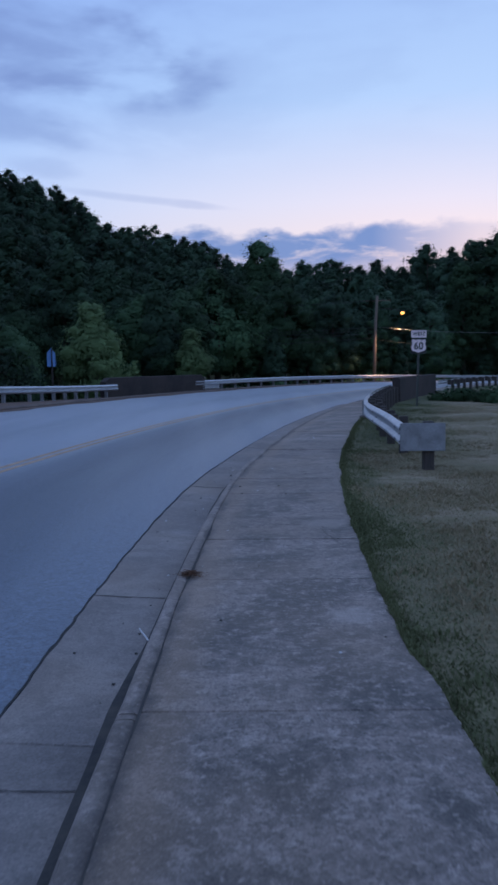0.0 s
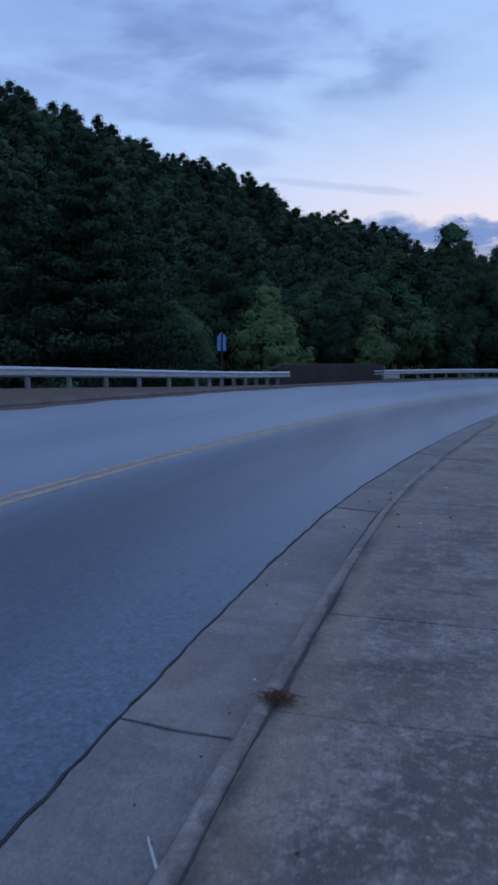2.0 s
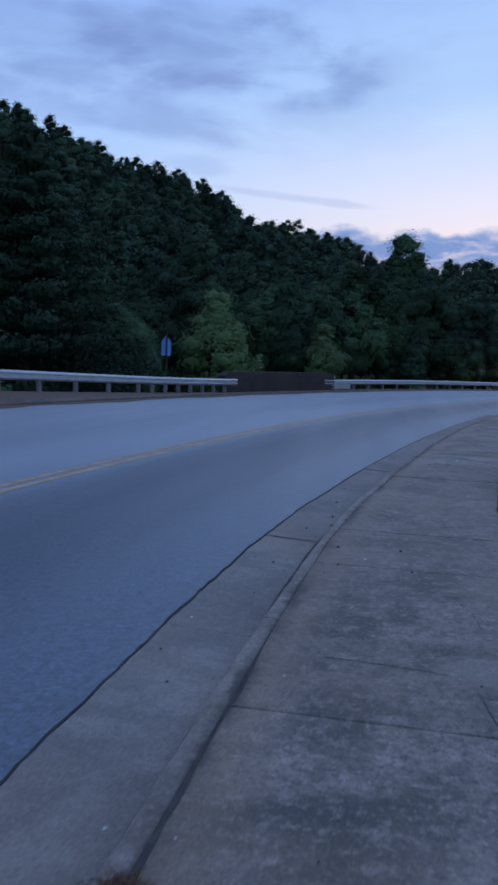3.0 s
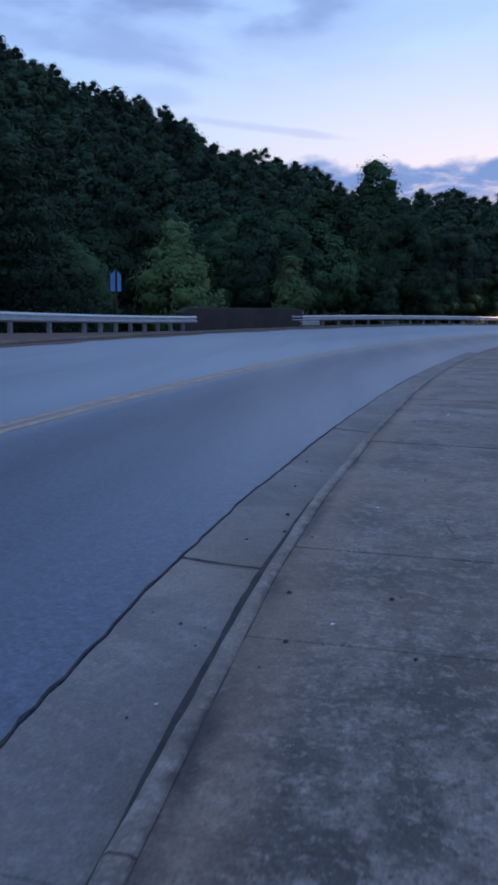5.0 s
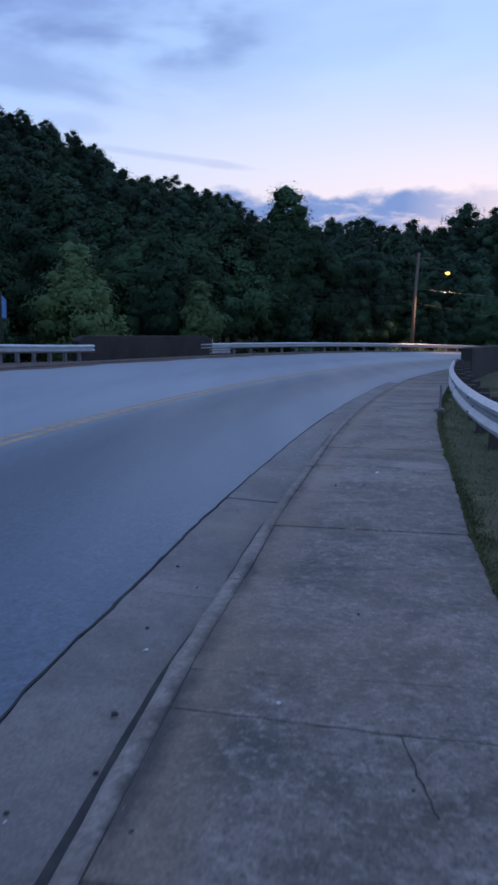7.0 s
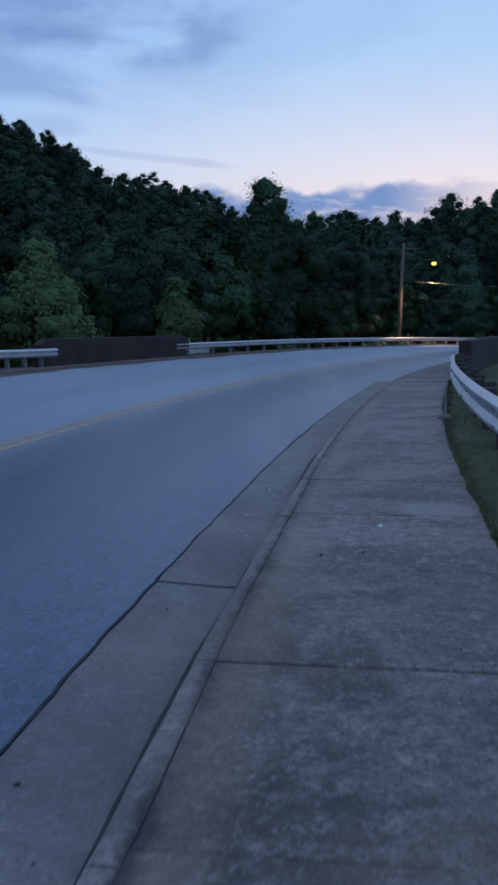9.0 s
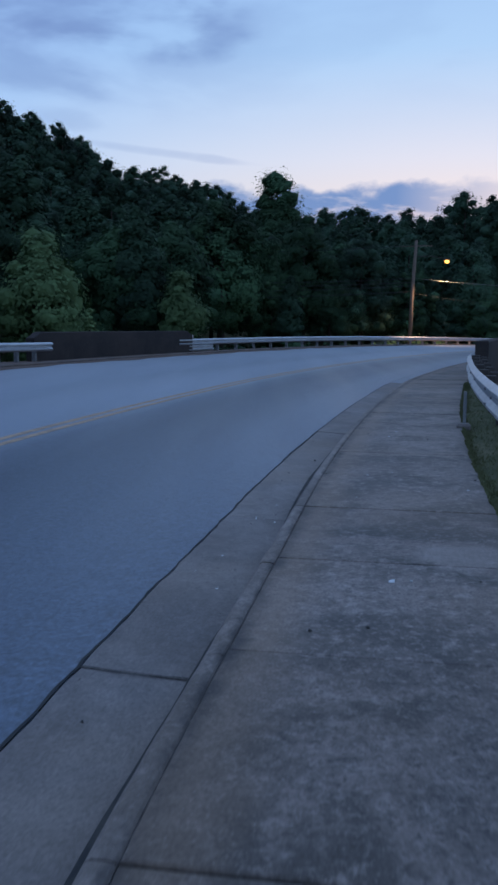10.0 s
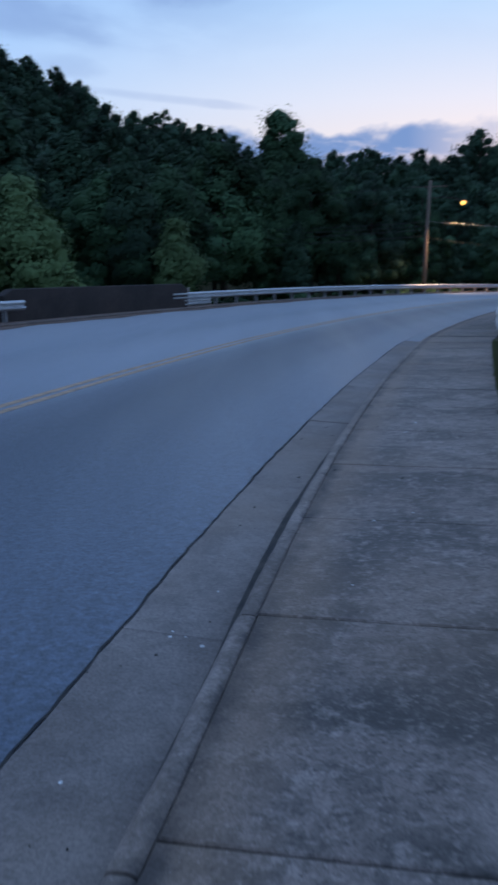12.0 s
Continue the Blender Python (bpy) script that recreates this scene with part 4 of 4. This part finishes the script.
# ---- trees ----
def leaf_cloud(rng, centres, radii, counts, size, flat=0.75, droop=0.0, ruffle=0.22, outward=None):
    """Corners of many small leaf sprays in soft clumps."""
    out = []
    for i, (c, r, n) in enumerate(zip(centres, radii, counts)):
        d = rng.normal(size=(n, 3))
        d /= np.linalg.norm(d, axis=1)[:, None] + 1e-9
        rad = r * (0.62 + 0.58 * rng.random(n) ** 1.3) * (1 + 0.25 * np.sin(d[:, 0] * 5 + c[0]) * np.cos(d[:, 1] * 4 + c[1]))
        p = np.asarray(c) + d * rad[:, None] * np.array([1, 1, flat])
        nrm = d * np.array([1, 1, 1.2]) + ruffle * rng.normal(size=(n, 3))
        if outward is not None:
            nrm = nrm * 0.5 + np.asarray(outward[i]) * 0.8
        nrm /= np.linalg.norm(nrm, axis=1)[:, None]
        a = np.cross(nrm, rng.normal(size=(n, 3)))
        a /= np.linalg.norm(a, axis=1)[:, None] + 1e-9
        b = np.cross(nrm, a)
        w = size * (0.55 + 0.9 * rng.random(n))[:, None]
        h = w * (0.55 + 0.5 * rng.random((n, 1)))
        b = b - np.array([0, 0, droop])
        out.append(np.stack([p - a * w - b * h * 0.5, p + a * w - b * h * 0.3, p + b * h * 1.3], 1))
    return np.concatenate(out)


def core_mesh(centres, radii, mat):
    vs, fs = [], []
    for c, r in zip(centres, radii):
        bm = bmesh.new()
        bmesh.ops.create_icosphere(bm, subdivisions=1, radius=1.0)
        o = len(vs)
        for v in bm.verts:
            k = 0.75 + 0.35 * noise.noise(v.co * 1.7 + Vector(c))
            vs.append((c[0] + v.co.x * r * k, c[1] + v.co.y * r * k, c[2] + v.co.z * r * k * 0.8))
        fs += [tuple(o + v.index for v in f.verts) for f in bm.faces]
        bm.free()
    return mesh_of("inner_crown", vs, fs, mat, True)


def broadleaf(seed, h, spread, mat, label, leaves=17500, size=0.095, low=0.22, tall=False):
    rng = np.random.default_rng(seed)
    t = thing("tree", label, "tree")
    vs, fs = tube([(0, 0, -0.6), (0.1, 0.05, h * 0.3), (0.0, 0.15, h * 0.62), (0.1, 0.1, h * 0.88)], [0.028 * h * 0.8, 0.02 * h * 0.8, 0.012 * h * 0.8, 0.03], 9)
    n = 64 if not tall else 84
    cs, rs_, out = [], [], []
    lobes = rng.random(3) * 6.28
    for i in range(n):
        u = (i + 0.5) / n
        z = h * (low + (0.93 - low) * u)
        prof = math.sin(math.pi * min(1, 0.20 + 0.78 * u ** 0.85)) ** 0.8 if not tall else (0.95 - 0.78 * u ** 1.35) * (0.55 + 0.45 * min(1.0, u * 5))
        a = i * 2.4 + rng.random() * 0.9
        lobe = 1 + 0.22 * math.sin(2 * a + lobes[0]) + 0.16 * math.sin(3 * a + 4 * u + lobes[1]) + 0.14 * math.sin(9 * u + lobes[2])
        rr = spread * prof * lobe * (0.40 + 0.45 * rng.random())
        cs.append((rr * math.cos(a), rr * math.sin(a), z + rng.normal() * 0.3))
        rs_.append(spread * (0.17 + 0.17 * rng.random()) * (0.82 if u > 0.85 else 1.0))
        o3 = Vector((cs[-1][0], cs[-1][1], (z - h * 0.45) * 0.7 + 0.2)).normalized()
        out.append(tuple(o3))
        if i % 6 == 0:
            o = len(vs)
            zb = max(h * 0.18, z - rr * 0.7)
            v2, f2 = tube([(0.05, 0.1, zb), (rr * 0.5 * math.cos(a), rr * 0.5 * math.sin(a), (zb + z) / 2 + 0.1), cs[-1]], [0.05 + 0.006 * h, 0.05, 0.02], 5)
            vs += v2
            fs += [tuple(o + k for k in f) for f in f2]
    part("trunk", mesh_of("trunk", vs, fs, M["bark"], True), t, "dark trunk with limbs")
    w = np.array(rs_) ** 2
    counts = np.maximum(20, (leaves * w / w.sum()).astype(int))
    crown = part("crown", quads_mesh("crown", leaf_cloud(rng, cs, rs_, counts, size, outward=out), mat, 3), t, "leafy crown with uneven outline")
    part("inner_crown", core_mesh(cs, [r * 0.80 for r in rs_], mat), crown)
    return t


def pine(seed, h, spread, label):
    rng = np.random.default_rng(seed)
    t = thing("pine_tree", label, "tree")
    vs, fs = tube([(0, 0, -0.6), (0, 0, h * 0.5), (0, 0, h * 0.97)], [0.02 * h, 0.014 * h, 0.02], 9)
    cs, rs_, counts = [], [], []
    tiers = 15
    for i in range(tiers):
        u = i / (tiers - 1)
        z = h * (0.08 + 0.88 * u)
        reach = spread * (1 - u) ** 0.75 * (0.85 + 0.3 * rng.random()) + 0.35
        m = 7 if u < 0.7 else 5
        for k in range(m):
            a = 2 * math.pi * (k + 0.5 * (i % 2)) / m + rng.normal() * 0.15
            rr = reach * (0.7 + 0.45 * rng.random())
            bough = h * 0.03 * rng.normal()
            o = len(vs)
            v2, f2 = tube([(0, 0, z + bough), (rr * 0.9 * math.cos(a), rr * 0.9 * math.sin(a), z + bough + 0.1)], [0.05, 0.015], 4)
            vs += v2
            fs += [tuple(o + q for q in f) for f in f2]
            for q in (0.4, 0.68, 0.95):
                cs.append((rr * q * math.cos(a), rr * q * math.sin(a), z + bough + 0.25 * q - 0.1))
                rs_.append(0.30 + 0.22 * reach * (1.1 - 0.4 * q))
                counts.append(190)
    part("trunk", mesh_of("trunk", vs, fs, M["bark"], True), t, "straight trunk with level boughs")
    part("crown", quads_mesh("crown", leaf_cloud(rng, cs, rs_, counts, 0.11, 0.48, 0.15, 0.3), M["leaf_pine"], 3), t, "dark layered boughs")
    return t


VAR = [broadleaf(1, 11, 3.9, M["leaf"], "dark green broadleaf tree at the wood's edge"),
       broadleaf(2, 13, 3.6, M["leaf"], "tall dark green broadleaf tree in the wood"),
       broadleaf(3, 9, 3.4, M["leaf"], "dark green broadleaf tree at the wood's edge", low=0.1),
       broadleaf(4, 14, 4.4, M["leaf_hill"], "large shadowy broadleaf tree in the wood"),
       broadleaf(5, 12, 3.0, M["leaf_hill"], "narrow dark broadleaf tree in the wood", tall=True)]
used = set()


def stand(t, x, y, turn, k=1.0, dz=0.0):
    m = pose(x, y, float(ground_z(x, y)) + dz, 0, 0, turn)
    if t.name not in used:
        used.add(t.name)
        t.matrix_basis = m @ Matrix.Diagonal((k, k, k, 1))
        return t
    c = copy_thing(t, m)
    c.scale = (k, k, k)
    return c


def edge_dist(b):
    qx, qy = OX - CX, OY - CY
    bb = qx * math.sin(b) + qy * math.cos(b)
    return -bb + math.sqrt(bb * bb - (qx * qx + qy * qy - (R0 + 19.0) ** 2))


PINES = [(-16.8, 40.5, 0.93), (-24.0, 37.0, 1.05), (-27.5, 47.0, 1.2)]
KEEP = [(x, y, 5.5) for x, y, k in PINES] + [(-10.7, 55.5, 5.5), (-5.2, 76.2, 5.5), (-9.8, 39.75, 4.5), (12.6, 87.6, 4.5)]
rs = random.Random(77)
for row, (off, n) in enumerate(((5.0, 30), (11.5, 26), (18.0, 20))):
    for i in range(n):
        b = radians(-36 + 64 * (i + rs.uniform(0.1, 0.9)) / n)
        d = edge_dist(b) + off + rs.uniform(-2, 2.5)
        x, y = OX + d * math.sin(b), OY + d * math.cos(b)
        if any(math.hypot(x - a, y - c) < r for a, c, r in KEEP):
            continue
        k = rs.uniform(0.65, 1.25) * (0.75 if row == 0 else 0.95)
        tagged(stand(VAR[rs.randrange(5)], x, y, rs.uniform(0, 360), k), group="trees along the wood's edge")

# trees that stand out
q = arc(15.0, 42.3)
sapling = stand(broadleaf(51, 4.2, 0.75, M["leaf_light"], "thin pale sapling growing behind the parapet", 900, 0.06, 0.45, True), q.x, q.y, 0)
sapling.scale = [(1.85 - sapling.location.z) / 4.0] * 3
tall_right = broadleaf(34, 18.5, 4.9, M["leaf"], "tall thin-crowned tree against the afterglow", 14000, 0.13, 0.25, True)
for x, y, k in ((28.5, 113.0, 1.0), (34.0, 111.5, 1.27), (39.5, 115.0, 1.2)):
    tagged(stand(tall_right, x, y, x * 40, k), group="tall trees against the afterglow")
stand(broadleaf(31, 9.2, 3.6, M["leaf_light"], "pale green young tree behind the guard rail", 18000, 0.09, 0.06, True), -11.0, 55.6, 20, dz=0.3)
stand(broadleaf(32, 6.2, 2.7, M["leaf_light"], "low rounded pale green tree behind the guard rail", 14000, 0.09, 0.05, True), -4.8, 63.0, 70, 0.88)
stand(broadleaf(33, 17.0, 5.0, M["leaf"], "tall ragged tree rising over the skyline", 17000, 0.11, 0.2, True), 0.8, 95.0, 0, 1.10, dz=-1.2)
pa = pine(41, 14.0, 5.2, "large dark pine with layered drooping boughs")
for i, (x, y, k) in enumerate(PINES):
    tagged(stand(pa, x, y, 120 * i, k), group="pines behind the guard rail")


# ---- far woods on the hill ----
def far_woods():
    rng = np.random.default_rng(5)
    cs, rs_, counts, trunks, out = [], [], [], [], []
    tries = 0
    pts = []
    while len(pts) < 540 and tries < 20000:
        tries += 1
        b = radians(rng.uniform(-40, 30))
        d0, D = edge_dist(b) + 22, float(np.interp(b, BEAR, DIST)) + 8
        if D - d0 < 8:
            D = d0 + 12
        d = d0 + (D - d0) * rng.random() ** 0.85
        x, y = OX + d * math.sin(b), OY + d * math.cos(b)
        if any((x - a) ** 2 + (y - c) ** 2 < 4.7 ** 2 for a, c in pts[-400:]):
            continue
        pts.append((x, y))
    for x, y in pts:
        g = float(ground_z(x, y))
        h = rng.uniform(6.5, 12.5)
        sp = rng.uniform(2.6, 4.9) * (0.75 + 0.25 * h / 10)
        lobe, point = rng.random() * 6.28, rng.uniform(0.8, 1.5)
        for i in range(16):
            u = (i + 0.5) / 16
            a = i * 2.4 + rng.random()
            rr = sp * (math.sin(math.pi * (0.2 + 0.75 * u)) ** point) * (1 + 0.25 * math.sin(2 * a + lobe)) * (0.35 + 0.4 * rng.random())
            cs.append((x + rr * math.cos(a), y + rr * math.sin(a), g + h * (0.18 + 0.76 * u)))
            rs_.append(sp * (0.25 + 0.17 * rng.random()) * (1.0 if u < 0.85 else 0.75))
            out.append(tuple(Vector((rr * math.cos(a), rr * math.sin(a), h * (0.76 * u - 0.26) * 0.7 + 0.2)).normalized()))
            counts.append(115)
        trunks.append((x, y, g, h))
    woods = tagged(new("far_woods", quads_mesh("far_woods", leaf_cloud(rng, cs, rs_, counts, 0.19, outward=out), M["leaf_hill"], 3)),
                   "dense dark broadleaf woods covering the hill", "woods", kind="stuff")
    part("inner_crown", core_mesh(cs, [r * 0.80 for r in rs_], M["leaf_hill"]), woods)
    vs, fs = [], []
    for x, y, g, h in trunks:
        v, f = tube([(x, y, g - 0.5), (x, y, g + h * 0.7)], [0.22, 0.1], 5)
        o = len(vs)
        vs += v
        fs += [tuple(o + k for k in q) for q in f]
    part("trunks", mesh_of("trunks", vs, fs, M["bark"]), woods)


far_woods()


# ---- undergrowth, grass and litter ----
def undergrowth():
    rng = np.random.default_rng(9)
    cs, rs_, counts = [], [], []
    for i in range(150):
        s = rng.uniform(-5, 120)
        L = rng.uniform(16.5, 26)
        if 37 < s < 52 and L < 17.5:
            continue
        p = arc(L, s)
        r = rng.uniform(0.5, 1.25)
        g = float(ground_z(p.x, p.y))
        cs.append((p.x, p.y, g + r * 0.5))
        rs_.append(r)
        counts.append(160)
    o = new("undergrowth", quads_mesh("undergrowth", leaf_cloud(rng, cs, rs_, counts, 0.15), M["leaf"], 3))
    tagged(o, "dark scrub and saplings under the trees", "undergrowth", kind="stuff")
    part("inner_scrub", core_mesh(cs, [r * 0.8 for r in rs_], M["leaf"]), o)
    cs, rs_, counts = [], [], []
    for i in range(420):
        s = rng.uniform(34.5, 49)
        L = -rng.uniform(3.2, 26)
        if s < 37 and L > -5.5:
            continue
        p = arc(L, s)
        r = rng.uniform(0.3, 0.75)
        cs.append((p.x, p.y, float(ground_z(p.x, p.y)) + r * 0.3))
        rs_.append(r)
        counts.append(230)
    o = new("creek_weeds", quads_mesh("creek_weeds", leaf_cloud(rng, cs, rs_, counts, 0.09), M["leaf"], 3))
    tagged(o, "dark green weeds on the creek bank", "weeds", kind="stuff")
    part("inner_scrub", core_mesh(cs, [r * 0.75 for r in rs_], M["leaf"]), o)


undergrowth()


def grass():
    rng = np.random.default_rng(13)

    def blades(n, s_rng, L_rng, h0, h1, edge=False):
        s = rng.uniform(*s_rng, n)
        L = rng.uniform(*L_rng, n)
        u = rng.random(n)
        if edge:
            L = np.array([walk_edge(v) for v in s]) - np.abs(rng.normal(0, 0.06, n)) + 0.006
        a = s / R0
        Ls = L - np.interp(s, *SWAY)
        x, y = CX - (R0 + Ls) * np.cos(a), CY + (R0 + Ls) * np.sin(a)
        z = ground_z(x, y) - 0.01
        z = np.where(L > -1.66, 0.0, z)
        keep = np.array([noise.noise(Vector((i * 1.3, j * 1.3, 3.0))) for i, j in zip(x, y)]) > -0.75
        h = rng.uniform(h0, h1, n) * np.array([0.75 + 1.3 * max(0.0, noise.noise(Vector((i * 3.1, j * 3.1, 9.0)))) for i, j in zip(x, y)])
        th = rng.uniform(0, 2 * np.pi, n)
        w = rng.uniform(0.004, 0.011, n)
        lean = rng.normal(0, 0.5, (n, 2)) * h[:, None]
        ax, ay = np.cos(th) * w, np.sin(th) * w
        base = np.stack([x, y, z], 1)
        off = np.stack([ax, ay, np.zeros(n)], 1)
        tip = base + np.stack([lean[:, 0], lean[:, 1], h], 1)
        q = np.stack([base - off, base + off, tip], 1)
        green = (L > -1.95 - 0.6 * u * u - 0.25 * np.sin(x * 2.1 + y * 1.3)) | (u > 0.86) | ((s > 13.0 + 3 * u) & (L > -3.6 - u))
        return q[keep & ~green], q[keep & green]

    sets = [blades(120000, (-2.0, 14.0), (-5.0, -1.68), 0.015, 0.05), blades(45000, (14, 34), (-7.0, -1.68), 0.02, 0.06),
            blades(26000, (-3, 34), (-2.0, -1.6), 0.015, 0.045, True)]
    tagged(new("dry_grass", quads_mesh("dry_grass", np.concatenate([q[0] for q in sets]), M["blade"], 3)), "short dry brownish grass blades", "grass", kind="stuff")
    tagged(new("green_grass", quads_mesh("green_grass", np.concatenate([q[1] for q in sets]), M["blade_green"], 3)), "short green grass beside the sidewalk", "grass", kind="stuff")


grass()


def litter():
    # pine straw on the kerb joint
    rng = random.Random(3)
    vs, fs = [], []
    for i in range(260):
        x, y = rng.gauss(-0.555, 0.04), rng.gauss(6.79, 0.03)
        a, l = rng.uniform(0, 6.28), rng.uniform(0.02, 0.05)
        z = 0.012 + max(0, 0.035 - 0.3 * math.hypot(x + 0.555, y - 6.79)) * rng.random() + 0.002
        v, f = tube([(x, y, z), (x + l * math.cos(a), y + l * math.sin(a), z + rng.uniform(-0.002, 0.012))], [0.0022, 0.0012], 3)
        o = len(vs)
        vs += v
        fs += [tuple(o + k for k in q) for q in f]
    tagged(new("pine_straw_clump", mesh_of("pine_straw_clump", vs, fs, M["clump"])), "rusty brown clump of pine straw on the kerb", "debris", kind="stuff")
    p = Vector((-0.735, 5.60, -0.112))
    v, f = tube([p, p + Vector((-0.035, 0.05, 0.022)), p + Vector((-0.075, 0.11, 0.045))], [0.006, 0.005, 0.003], 6)
    tagged(new("stick", mesh_of("stick", v, f, M["paper"])), "short pale stick leaning in the gutter", "stick")
    # pebbles and scraps
    proto = []
    for k in range(4):
        bm = bmesh.new()
        bmesh.ops.create_icosphere(bm, subdivisions=1, radius=0.011)
        for v in bm.verts:
            v.co *= 0.75 + 0.5 * rng.random()
            v.co.z *= 0.55
        proto.append(bm_mesh("pebble", bm, M["stone"] if k else M["paper"]))
    for i in range(90):
        s = rng.uniform(0, 24)
        L = rng.choice([rng.uniform(-1.6, -0.16), rng.uniform(0.03, 0.3), rng.uniform(0.0, 0.55)])
        z = 0.004 if L < 0 else -0.122 + 0.05 * L
        q = arc(L, s, z)
        me = proto[rng.randrange(1, 4)] if rng.random() < 0.75 else proto[0]
        ob = tagged(new("pebble", me), "small loose stone on the concrete", "pebble", group="loose stones")
        k = rng.uniform(0.4, 1.2)
        ob.matrix_basis = pose(q.x, q.y, q.z, 0, 0, rng.uniform(0, 360)) @ Matrix.Diagonal((k, k, k, 1))
    for x, y, z, k in ((-0.25, 11.63, 0.004, 1.5), (0.28, 11.63, 0.004, 1.4), (-0.44, 13.65, -0.105, 1.7), (-0.21, 11.0, 0.004, 1.2), (0.36, 10.91, 0.004, 1.2)):
        ob = tagged(new("pebble", proto[2]), "dark loose stone on the concrete", "pebble", group="loose stones")
        ob.matrix_basis = pose(x, y, z, 0, 0, 40 * k) @ Matrix.Diagonal((k, k, k, 1))
    for x, y in ((1.30, 19.13),):
        me = mesh_of("scrap", [(x - 0.017, y - 0.008, 0.005), (x + 0.017, y - 0.010, 0.006), (x + 0.020, y + 0.009, 0.018), (x - 0.014, y + 0.010, 0.012)] +
                     [(x - 0.017, y - 0.008, 0.008), (x + 0.017, y - 0.010, 0.009), (x + 0.020, y + 0.009, 0.021), (x - 0.014, y + 0.010, 0.015)],
                     [(0, 1, 2, 3), (4, 5, 6, 7), (0, 1, 5, 4), (1, 2, 6, 5), (2, 3, 7, 6), (3, 0, 4, 7)], M["paper"])
        tagged(new("scrap", me), "crumpled white scrap on the sidewalk", "litter")


litter()
